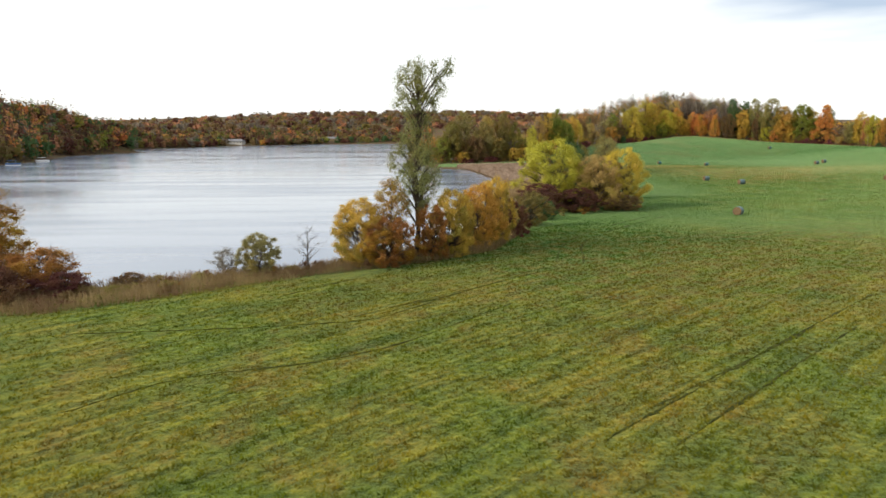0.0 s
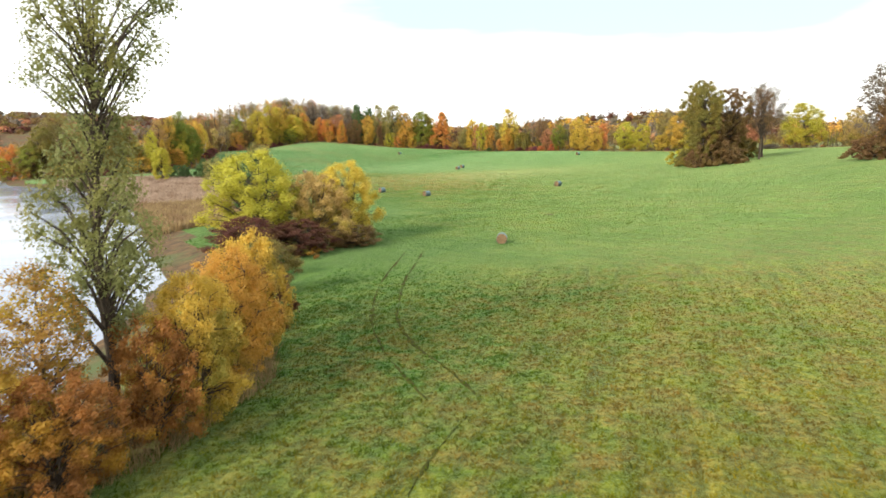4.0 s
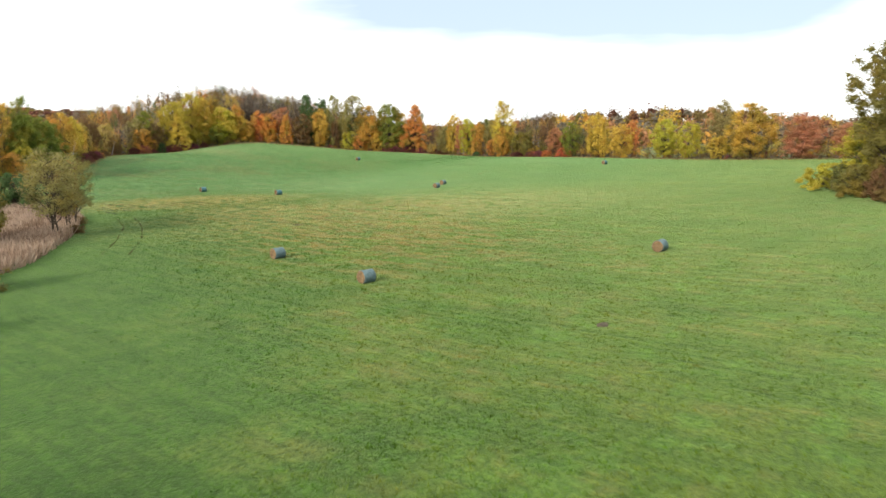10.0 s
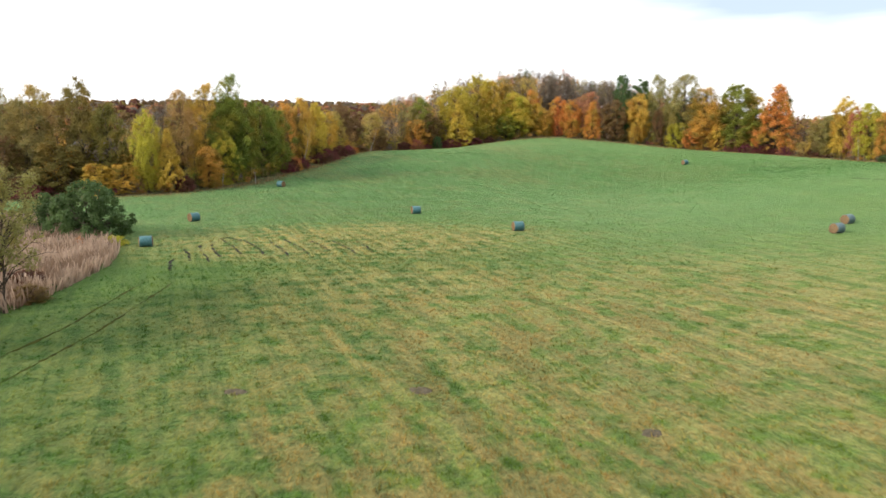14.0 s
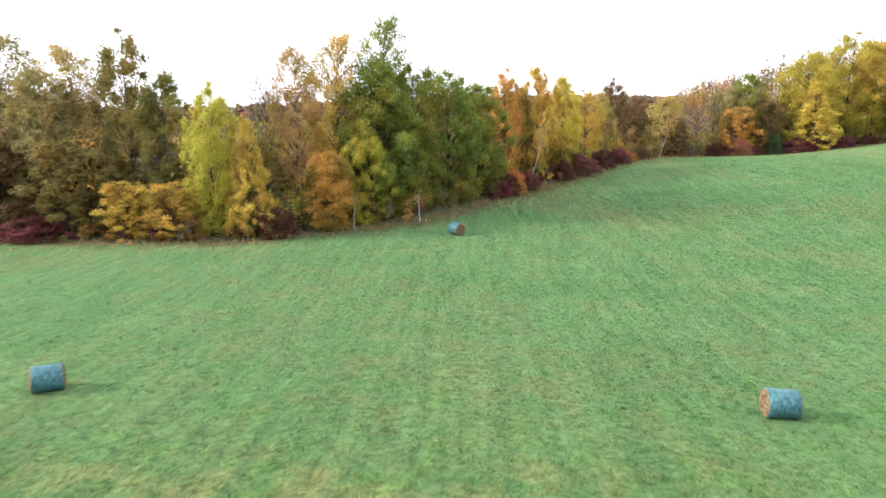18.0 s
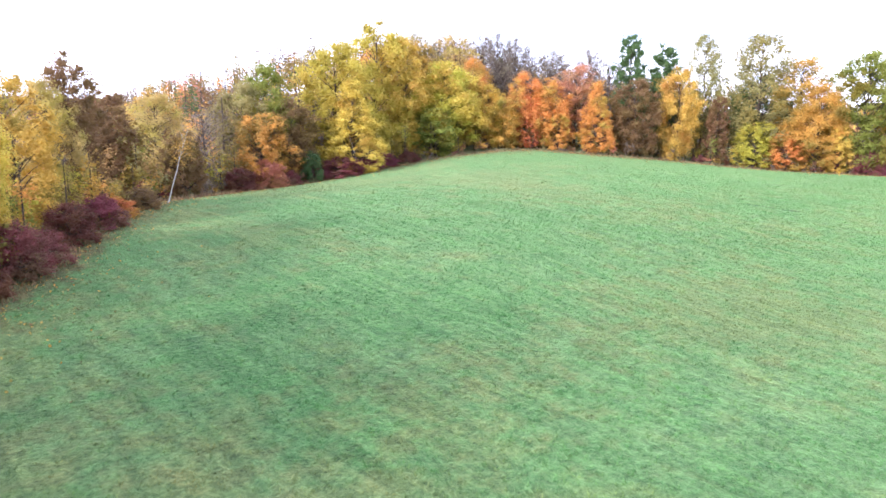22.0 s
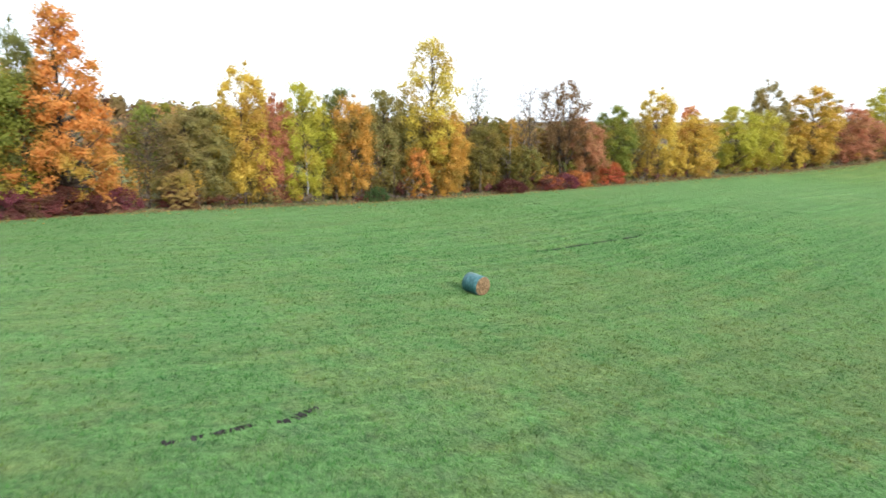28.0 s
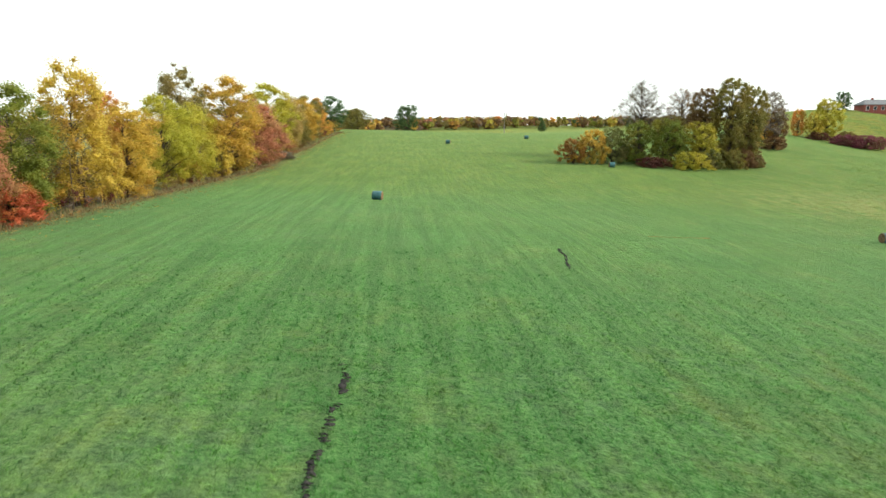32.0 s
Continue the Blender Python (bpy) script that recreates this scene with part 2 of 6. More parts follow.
    patch = m.math("MAXIMUM", m.round(83, 267, 23, 15, 0.5, mid), m.math("MULTIPLY", m.math("MAXIMUM", m.round(87, 241, 12, 11, 0.8, mid), m.round(112, 226, 36, 22, 0.9, mid)), 0.85))
    patch = m.math("MULTIPLY", patch, m.band(m.math("ADD", small, m.math("MULTIPLY", lines, 0.3)), 0.50, 0.74))
    grass = m.mix(m.math("MULTIPLY", patch, 0.9), grass, (0.37, 0.295, 0.115))
    rusty = m.math("MULTIPLY", m.math("MAXIMUM", m.round(91, 198, 19, 24, 0.7, mid), m.round(101, 228, 21, 13, 0.8, mid)), m.band(m.math("ADD", drift, m.math("MULTIPLY", small, 0.6)), 0.74, 0.90))
    grass = m.mix(m.math("MULTIPLY", rusty, 0.85), grass, (0.270, 0.185, 0.062))
    gaps = m.math("MULTIPLY", m.band(m.noise(1.0, 4, 0.6, m.grain(2.4, 0.42, -74), 0.5), 0.60, 0.68), m.math("MULTIPLY", m.math("MAXIMUM", patch, rusty), 0.75))
    grass = m.mix(gaps, grass, (0.062, 0.050, 0.018))
    brown = m.math("MULTIPLY", m.round(45, 62, 46, 24, 0.5, mid), m.band(small, 0.36, 0.66))
    grass = m.mix(m.math("MULTIPLY", brown, 0.75), grass, (0.165, 0.105, 0.026))
    # fallen leaves and bare earth under the woods
    under = m.n.new("ShaderNodeAttribute")
    under.attribute_name = "litter"
    earth = m.mix(m.band(m.noise(0.8, 5, 0.7), 0.35, 0.65), (0.060, 0.038, 0.018), (0.145, 0.090, 0.038))
    leaf_fall = m.band(m.math("ADD", under.outputs["Fac"], m.math("MULTIPLY", m.math("SUBTRACT", small, 0.5), 1.1)), 0.42, 0.80)
    grass = m.mix(leaf_fall, grass, earth)
    # relief shading put into the colour: row valleys darker, ridges lighter
    valley_shade, ridge = m.mix(near, m.mix(m.band(sward, 34, 74), (0.56, 0.61, 0.62), (0.82, 0.85, 0.86)), m.mix(east, (0.80, 0.84, 0.85), (0.74, 0.80, 0.80))), m.mix(near, m.mix(m.band(sward, 34, 74), (1.22, 1.15, 1.14), (1.10, 1.07, 1.06)), m.mix(east, (1.22, 1.15, 1.13), (1.34, 1.22, 1.20)))
    grass = m.mix(m.band(lines, 0.38, 0.62), m.mix(1.0, grass, valley_shade, "MULTIPLY"), m.mix(1.0, grass, ridge, "MULTIPLY"))
    if blades:
        tuft = m.n.new("ShaderNodeNewGeometry").outputs["Random Per Island"]
        grass = m.mix(tuft, m.mix(1.0, grass, m.mix(near, (0.90, 0.94, 0.92), (0.76, 0.82, 0.80)), "MULTIPLY"), m.mix(1.0, grass, m.mix(near, (1.25, 1.18, 1.12), (1.50, 1.40, 1.32)), "MULTIPLY"))
        m.colour(grass)
        return m.thin(grass, 0.5)
    # shade down in the gaps between growth, multiplied into the ground colour; tips lighter
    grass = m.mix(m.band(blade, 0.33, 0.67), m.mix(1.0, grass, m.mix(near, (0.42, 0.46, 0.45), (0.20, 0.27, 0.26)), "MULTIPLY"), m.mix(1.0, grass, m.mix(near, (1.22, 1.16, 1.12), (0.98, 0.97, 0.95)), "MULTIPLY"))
    # furrows drawn by colour alone: groove shade as thin broken darkened lines
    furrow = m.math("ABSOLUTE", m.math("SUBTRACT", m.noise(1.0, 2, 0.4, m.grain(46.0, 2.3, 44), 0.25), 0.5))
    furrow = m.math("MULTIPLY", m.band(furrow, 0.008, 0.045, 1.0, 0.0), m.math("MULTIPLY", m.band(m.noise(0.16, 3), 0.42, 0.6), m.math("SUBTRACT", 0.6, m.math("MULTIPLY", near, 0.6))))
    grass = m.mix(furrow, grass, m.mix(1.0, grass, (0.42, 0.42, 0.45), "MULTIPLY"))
    m.bump(m.math("ADD", blade, m.math("MULTIPLY", lines, 0.4)), 1.0, 0.26)
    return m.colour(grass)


def wood_floor_material():
    m = Nodes("leaf_litter", 0.95)
    c = m.mix(m.band(m.noise(0.8, 5, 0.7), 0.35, 0.65), (0.055, 0.034, 0.016), (0.13, 0.078, 0.034))
    c = m.mix(m.band(m.noise(0.09, 3), 0.5, 0.68), c, (0.07, 0.09, 0.03))
    m.bump(m.noise(4, 4), 0.6, 0.1)
    return m.colour(c)


def leaf_material(name, dark, light, accent=None, share=0.25):
    """Foliage of one autumn colour: every leaf clump a little different, some light let through."""
    m = Nodes(name, 0.6)
    geo, info = m.n.new("ShaderNodeNewGeometry"), m.n.new("ShaderNodeObjectInfo")
    leafy = geo.outputs["Random Per Island"]
    dark, light = tuple(1.45 * (0.75 * a + 0.25 * b) for a, b in zip(dark, light)), tuple(1.45 * v for v in light)
    clump = m.math("ADD", m.math("MULTIPLY", leafy, 0.35), m.math("MULTIPLY", m.band(m.noise(0.8, 3), 0.32, 0.68), 0.65))
    c = m.mix(clump, dark, light)
    if accent:
        c = m.mix(m.math("MULTIPLY", m.band(m.noise(0.22, 2), 0.46, 0.62), min(1.0, share * 2.4)), c, accent)
    h = m.n.new("ShaderNodeHueSaturation")
    m.put(h.inputs["Hue"], m.math("ADD", 0.485, m.math("MULTIPLY", info.outputs["Random"], 0.03)))
    m.put(h.inputs["Value"], m.math("ADD", 0.8, m.math("MULTIPLY", m.noise(0.5, 2), 0.4)))
    m.put(h.inputs["Color"], c)
    m.colour(h.outputs[0])
    return m.thin(h.outputs[0], 0.5)


def plain_material(name, a, b, scale, rough=0.85, bump=0.3, depth=0.02, stretch=(1, 1, 1)):
    m = Nodes(name, rough)
    if rough >= 0.9:
        m.bsdf.inputs["Specular IOR Level"].default_value = 0.08
    v = m.noise(scale, 4, 0.6, m.moved(stretch))
    m.bump(v, bump, depth)
    fleck = m.noise(scale * 0.13, 2)
    return m.colour(m.mix(m.band(fleck, 0.3, 0.7, 0.0, 0.35), m.mix(m.band(v, 0.35, 0.65), a, b), (b[0] * 0.6, b[1] * 0.6, b[2] * 0.6)))


def water_material():
    m = Nodes("lake_water", 0.12)
    m.bsdf.inputs["IOR"].default_value = 1.4
    m.bsdf.inputs["Specular IOR Level"].default_value = 0.78
    ripple = m.noise(0.5, 4, 0.6, m.moved((0.55, 1.6, 1), 20))
    gust = m.noise(1.0, 3, 0.5, m.moved((0.012, 0.10, 1), -12))
    m.put(m.bsdf.inputs["Roughness"], m.band(gust, 0.38, 0.66, 0.10, 0.22))
    m.bump(ripple, 0.22, 0.07)
    return m.colour((0.18, 0.22, 0.29))


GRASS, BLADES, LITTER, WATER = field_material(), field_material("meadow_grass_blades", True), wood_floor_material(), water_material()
LEAF = {
    "G": leaf_material("green_leaves", (0.088, 0.112, 0.018), (0.185, 0.205, 0.036), (0.30, 0.25, 0.04), 0.40),
    "D": leaf_material("dark_green_leaves", (0.030, 0.060, 0.020), (0.075, 0.125, 0.040)),
    "O": leaf_material("olive_leaves", (0.095, 0.086, 0.024), (0.195, 0.165, 0.045), (0.27, 0.19, 0.04), 0.35),
    "L": leaf_material("yellow_green_leaves", (0.21, 0.20, 0.026), (0.40, 0.36, 0.050), (0.46, 0.36, 0.05), 0.3),
    "Y": leaf_material("yellow_leaves", (0.29, 0.21, 0.034), (0.52, 0.39, 0.070), (0.44, 0.26, 0.05), 0.35),
    "A": leaf_material("amber_leaves", (0.27, 0.155, 0.032), (0.50, 0.32, 0.060), (0.24, 0.20, 0.04), 0.35),
    "N": leaf_material("orange_leaves", (0.32, 0.145, 0.035), (0.54, 0.28, 0.065), (0.46, 0.34, 0.06), 0.4),
    "R": leaf_material("red_leaves", (0.30, 0.095, 0.040), (0.50, 0.185, 0.065), (0.50, 0.28, 0.06), 0.4),
    "P": leaf_material("salmon_red_leaves", (0.24, 0.105, 0.060), (0.42, 0.20, 0.11), (0.38, 0.22, 0.08), 0.3),
    "B": leaf_material("russet_brown_leaves", (0.085, 0.052, 0.024), (0.185, 0.115, 0.048), (0.22, 0.16, 0.05), 0.3),
    "T": leaf_material("pale_tan_green_leaves", (0.12, 0.11, 0.040), (0.26, 0.23, 0.080), (0.30, 0.22, 0.05), 0.25),
    "K": leaf_material("tan_gold_leaves", (0.21, 0.145, 0.052), (0.39, 0.28, 0.10), (0.42, 0.34, 0.07), 0.35),
    "X": leaf_material("sparse_grey_leaves", (0.10, 0.084, 0.064), (0.18, 0.15, 0.11)),
    "V": leaf_material("grey_green_leaves", (0.075, 0.088, 0.026), (0.165, 0.180, 0.055), (0.17, 0.13, 0.04), 0.2),
    "C": leaf_material("copper_gold_leaves", (0.13, 0.062, 0.020), (0.30, 0.150, 0.036), (0.40, 0.25, 0.03), 0.4),
    "W": leaf_material("weathered_olive_leaves", (0.095, 0.100, 0.034), (0.205, 0.205, 0.075), (0.24, 0.20, 0.06), 0.25),
    "U": leaf_material("burgundy_leaves", (0.095, 0.032, 0.036), (0.215, 0.062, 0.070), (0.17, 0.10, 0.055), 0.35),
    "M": leaf_material("maroon_brown_leaves", (0.055, 0.022, 0.018), (0.13, 0.050, 0.036), (0.16, 0.09, 0.03), 0.2),
}
BARK = plain_material("grey_brown_bark", (0.042, 0.033, 0.026), (0.12, 0.096, 0.076), 6, 0.9, 0.6, 0.03, (1, 1, 0.25))
BIRCH = plain_material("white_birch_bark", (0.34, 0.32, 0.28), (0.55, 0.53, 0.48), 3, 0.7, 0.2, 0.01, (0.6, 0.6, 2.5))
REED = leaf_material("dry_reed_stems", (0.125, 0.080, 0.040), (0.28, 0.190, 0.100), (0.20, 0.11, 0.07), 0.3)
PINK_REED = leaf_material("bleached_marsh_grass", (0.19, 0.140, 0.100), (0.34, 0.26, 0.190), (0.20, 0.13, 0.08), 0.3)
WRAP = plain_material("teal_net_wrap", (0.022, 0.082, 0.092), (0.085, 0.195, 0.205), 6, 0.36, 0.35, 0.012, (1.4, 0.8, 0.8))
GREY_WRAP = plain_material("faded_grey_net_wrap", (0.046, 0.082, 0.090), (0.135, 0.200, 0.205), 6, 0.6, 0.35, 0.012, (1.4, 0.8, 0.8))
STRAW = plain_material("rolled_hay", (0.080, 0.050, 0.027), (0.270, 0.188, 0.108), 11, 0.95, 0.8, 0.04)
SOIL = plain_material("bare_wet_soil", (0.018, 0.018, 0.017), (0.050, 0.046, 0.042), 5, 1.0, 0.8, 0.06)

# ---- the lie of the land ----
LEVELS = np.array([
    [5, 3, 19.3, 26.6, 18.2, 18, 15.2, 12.9],
    [0.4, -2.3, 18.9, 34.5, 24.2, 16.3, 13.3, 12.3],
    [3.37, -0.8, 5.07, 11.55, 17.4, 13.4, 12.5, 12.9],
    [1.54, 1.83, 2.12, 3.04, 16.67, 14, 13, 14.3],
    [1.82, 3.31, 0.5, 3.05, 11.32, 12.97, 12.86, 14.93],
    [1.7, 1.41, 0.07, 1.42, 4.01, 9.15, 9.79, 10.2],
    [1.4, 1.16, -0.2, -0.55, 2.03, 5.01, 7.36, 7.7],
    [2.19, 1.14, -0.68, 0.96, 0.68, 1.11, 5.38, 7.77],
    [1.56, -2.34, -0.08, -1.43, -0.89, 6.56, 5.19, 6.73],
    [0.2, -0.09, 0.89, 2.82, -2.02, 4.86, 5.49, 5.64],
    [0.6, 3.64, 7.14, 9.04, 8.03, 5.36, 5.37, 2.35],
    [1.7, 1, -1.39, -6.11, 8.78, 8.62, 6.07, -0.01],
])  # ground levels every 50 m, eastward from x -60, northward from y -100
SHORE = np.array([
    (-12, 67), (-2, 78), (12, 116), (15, 150), (18, 185), (20, 215), (17, 245), (13, 275), (2, 290), (-4, 297), (-8, 342), (-13, 400), (-22, 540), (-30, 640), (-48, 872),
    (-131, 866), (-230, 800), (-290, 700), (-300, 620), (-238, 575), (-262, 500), (-228, 400), (-221, 354), (-232, 280), (-270, 170), (-235, 60), (-140, 44), (-62, 53), (-34, 59)], float)
WATER_Z = -1.3


def to_shore(x, y):
    """Distance from the lake's shore: above 0 on land, below 0 on water."""
    best, inside = np.full(x.shape, 1e9), np.zeros(x.shape, bool)
    for a, b in zip(SHORE, np.roll(SHORE, -1, 0)):
        d = b - a
        u = np.clip(((x - a[0]) * d[0] + (y - a[1]) * d[1]) / (d @ d), 0, 1)
        best = np.minimum(best, np.hypot(x - a[0] - u * d[0], y - a[1] - u * d[1]))
        cross = ((a[1] > y) != (b[1] > y)) & (x < d[0] * (y - a[1]) / (d[1] if d[1] else 1e-9) + a[0])
        inside ^= cross
    return np.where(inside, -best, best)


def smooth(v, lo, hi):
    t = np.clip((v - lo) / (hi - lo), 0, 1)
    return t * t * (3 - 2 * t)


def hill(x, y, cx, cy, sx, sy, h):
    return h * np.exp(-((x - cx) / sx) ** 2 - ((y - cy) / sy) ** 2)


def ground(x, y):
    """Level of the ground at x, y (arrays or numbers)."""
    x, y = np.asarray(x, float), np.asarray(y, float)
    u, v = np.clip((x + 60) / 50, -0.99, 7.99), np.clip((y + 100) / 50, -0.99, 11.99)
    i, j = np.floor(u).astype(int), np.floor(v).astype(int)
    a, b = u - i, v - j

    def weights(t):
        return ((1 - t) ** 3 / 6, (3 * t**3 - 6 * t * t + 4) / 6, (-3 * t**3 + 3 * t * t + 3 * t + 1) / 6, t**3 / 6)

    z = np.zeros(x.shape)
    for q, wy in enumerate(weights(b)):
        for p, wx in enumerate(weights(a)):
            z = z + wx * wy * LEVELS[np.clip(j + q - 1, 0, 11), np.clip(i + p - 1, 0, 7)]
    out = np.maximum(np.maximum(-60 - x, x - 320), np.maximum(-110 - y, y - 460))
    far = smooth(out, 0, 160)
    z = z * (1 - far) + 6.0 * far
    z = z + hill(x, y, 150, 535, 85, 75, 12) - hill(x, y, 227, 362, 26, 50, 1.2) - hill(x, y, 190, 420, 32, 26, 1.2) - hill(x, y, 79, 364, 14, 24, 1.0) + hill(x, y, 110, 373, 15, 13, 0.7) + hill(x, y, 165, 522, 75, 45, 7) + hill(x, y, -340, 500, 100, 210, 9) + hill(x, y, 480, 490, 115, 150, 17) + 15 * smooth(-y, 140, 420)
    z = z + hill(x, y, -100, 1300, 900, 380, 36) + hill(x, y, -480, 420, 210, 320, 20) + 14 * smooth(np.hypot(x - 60, y - 200), 800, 2000)
    d = to_shore(x, y)
    bank = smooth(d, 0.0, np.where((x > -75) & (y < 420), 9.0, np.where((x < -190) & (y < 720), 45.0, 110.0)))
    z = np.where(d > 0, (WATER_Z + 0.15) * (1 - bank) + z * bank, WATER_Z - np.minimum(-d * 0.12, 3.0))
    marsh = hill(x, y, 24, 215, 17, 62, 1.0) * (d > 0)
    return np.where(d > 0, z * (1 - np.minimum(marsh * 1.2, 1)) - 0.9 * np.minimum(marsh * 1.2, 1), z)


# edge of the meadow against the woods, from the lake round to the far south-east
EDGE = np.array([(-60, 318), (-20, 314), (20, 319), (45, 322), (55, 330), (62, 338), (65.5, 351), (75, 374), (84, 400), (98, 420), (114, 428), (132, 434), (152, 434), (162, 426),
    (177, 421), (198, 401), (207, 391.5), (215, 373), (220.5, 348.5), (225, 325), (231, 302), (241, 272), (250, 240), (266, 200), (284, 150), (296, 110)], float)


def behind_edge(x, y):
    """Distance from the wood's edge: above 0 inside the wood."""
    best, side = np.full(np.shape(x), 1e9), np.zeros(np.shape(x))
    for a, b in zip(EDGE[:-1], EDGE[1:]):
        d = b - a
        u = np.clip(((x - a[0]) * d[0] + (y - a[1]) * d[1]) / (d @ d), 0, 1)
        away = np.hypot(x - a[0] - u * d[0], y - a[1] - u * d[1])
        s = np.sign(d[0] * (y - a[1]) - d[1] * (x - a[0]))
        side = np.where(away < best - 1e-9, s, side)
        best = np.minimum(best, away)
    return best * side


def mesh_of(name, verts, faces, mats, index=None, flat=True):
    """A mesh from arrays: faces of one size, each with its material's number."""
    me = bpy.data.meshes.new(name)
    verts, faces = np.asarray(verts, np.float32), np.asarray(faces, np.int32)
    me.vertices.add(len(verts))
    me.vertices.foreach_set("co", verts.ravel())
    k = faces.shape[1]
    me.loops.add(faces.size)
    me.loops.foreach_set("vertex_index", faces.ravel())
    me.polygons.add(len(faces))
    me.polygons.foreach_set("loop_start", np.arange(0, faces.size, k, dtype=np.int32))
    for m in mats:
        me.materials.append(m)
    if index is not None:
        me.polygons.foreach_set("material_index", np.asarray(index, np.int32))
    me.update(calc_edges=True)
    me.polygons.foreach_set("use_smooth", np.full(len(faces), not flat))
    return me


def ground_sheet():
    def steps(lo, hi, a, b, fine):
        mid = np.arange(a, b + 0.01, fine)
        out_lo = a - np.geomspace(fine * 4, a - lo, 26)[::-1]
        out_hi = b + np.geomspace(fine * 4, hi - b, 26)
        return np.concatenate([out_lo, mid, out_hi])

    xs, ys = steps(-2600, 2800, -60, 310, 2.0), steps(-2200, 3000, -40, 450, 2.0)
    xs, ys = np.concatenate([xs[xs < -345], np.arange(-340, -60, 7.0), xs[xs >= -60]]), np.concatenate([ys[ys <= 450], np.arange(456, 860, 7.0), ys[ys > 865]])
    gx, gy = np.meshgrid(xs, ys)
    z = ground(gx, gy)
    nx, ny = len(xs), len(ys)
    at = np.arange(nx * ny).reshape(ny, nx)
    faces = np.stack([at[:-1, :-1], at[:-1, 1:], at[1:, 1:], at[1:, :-1]], -1).reshape(-1, 4)
    mx, my = (gx[:-1, :-1] + gx[1:, 1:]) / 2, (gy[:-1, :-1] + gy[1:, 1:]) / 2
    wood = (to_shore(mx, my) < 5) | ((mx < -75) & (my > 40)) | (my > 470) | (mx > 420)
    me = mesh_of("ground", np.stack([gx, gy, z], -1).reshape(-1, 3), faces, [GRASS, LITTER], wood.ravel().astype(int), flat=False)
    cover = smooth(behind_edge(gx, gy), -8.5, 2.5) * smooth(gy + 25 * np.sin(gx * 0.06) + 18 * np.sin(gx * 0.017), 60, 160)
    me.attributes.new("litter", "FLOAT", "POINT").data.foreach_set("value", cover.astype(np.float32).ravel())
    return tagged(new("ground", me), "rolling mown hay meadow, green with straw-coloured patches", "ground", kind="structure")


ground_sheet()


def lake():
    bm = bmesh.new()
    bm.faces.new([bm.verts.new((x * 1.0, y * 1.0, WATER_Z)) for x, y in SHORE])
    # the sheet reaches under the banks
    c = Vector((-110, 400, WATER_Z))
    for v in bm.verts:
        d = (v.co - c).normalized()
        v.co += Vector((d.x, d.y, 0)) * 2.5
    bmesh.ops.triangulate(bm, faces=bm.faces)
    me = bpy.data.meshes.new("lake")
    bm.to_mesh(me)
    me.materials.append(WATER)
    return tagged(new("lake", me), "rippled grey-blue lake reflecting a bright cloudy sky", "lake", kind="structure")


lake()

# ---- trees and shrubs ----


def part(name, bm, material, parent, label=""):
    """Links a bmesh or mesh as one mesh object under a thing or part."""
    if isinstance(bm, bmesh.types.BMesh):
        me = bpy.data.meshes.new(name)
        bm.to_mesh(me)
        bm.free()
    else:
        me = bm
    if material is not None and not me.materials:
        me.materials.append(material)
    ob = new(name, me)
    ob.parent = parent
    return tagged(ob, label)


def tubes(paths, sides=5):
    """Tapered limbs: each path is a list of points with a radius each. Returns verts and quads."""
    verts, faces = [], []
    ring = np.linspace(0, 2 * np.pi, sides, endpoint=False)
    for pts, rad in paths:
        pts, start = np.asarray(pts, float), len(verts)
        run = np.gradient(pts, axis=0)
        run /= np.linalg.norm(run, axis=1)[:, None] + 1e-9
        for p, d, r in zip(pts, run, rad):
            ref = np.array([1.0, 0, 0]) if abs(d[2]) > 0.8 else np.array([0, 0, 1.0])
            a = np.cross(d, ref)
            a /= np.linalg.norm(a)
            b = np.cross(d, a)
            verts += [p + r * (np.cos(t) * a + np.sin(t) * b) for t in ring]
        for k in range(len(pts) - 1):
            for s in range(sides):
                n = (s + 1) % sides
                o = start + k * sides
                faces.append((o + s, o + n, o + sides + n, o + sides + s))
    return np.array(verts), np.array(faces)


def leaf_quads(rng, centres, size, up=0.35, out=None):
    """A bent leaf-shaped quad at each centre, facing outwards from its clump and towards the sky."""
    n = len(centres)
    a, b = leaf_frame(rng, n, up, out)
    s = (size * rng.uniform(0.6, 1.35, n))[:, None]
    lift = np.array([0, 0, 1.0]) * s * 0.18
    verts = np.stack([centres - a * s, centres - b * s * 0.62 + lift, centres + a * s, centres + b * s * 0.62 + lift], 1).reshape(-1, 3)
    return verts, np.arange(4 * n).reshape(-1, 4)


def leaf_frame(rng, n, up, out):
    """Two directions in the plane of each leaf."""
    a = rng.normal(size=(n, 3))
    a /= np.linalg.norm(a, axis=1)[:, None]
    nrm = rng.normal(size=(n, 3)) * (1.0 if out is None else 0.55) + np.array([0, 0, up * 2])
    if out is not None:
        nrm = nrm + out / (np.linalg.norm(out, axis=1)[:, None] + 1e-9)
    b = np.cross(nrm, a)
    return a, b / (np.linalg.norm(b, axis=1)[:, None] + 1e-9)


def leaf_tips(rng, centres, size, up=0.35, out=None):
    """A pointed three-cornered leaf at each centre, for crowns of many leaves."""
    n = len(centres)
    a, b = leaf_frame(rng, n, up, out)
    s = (size * rng.uniform(0.55, 1.4, n))[:, None]
    verts = np.stack([centres + a * s, centres - a * s * 0.6 + b * s * 0.62, centres - a * s * 0.6 - b * s * 0.62], 1).reshape(-1, 3)
    return verts, np.arange(3 * n).reshape(-1, 3)


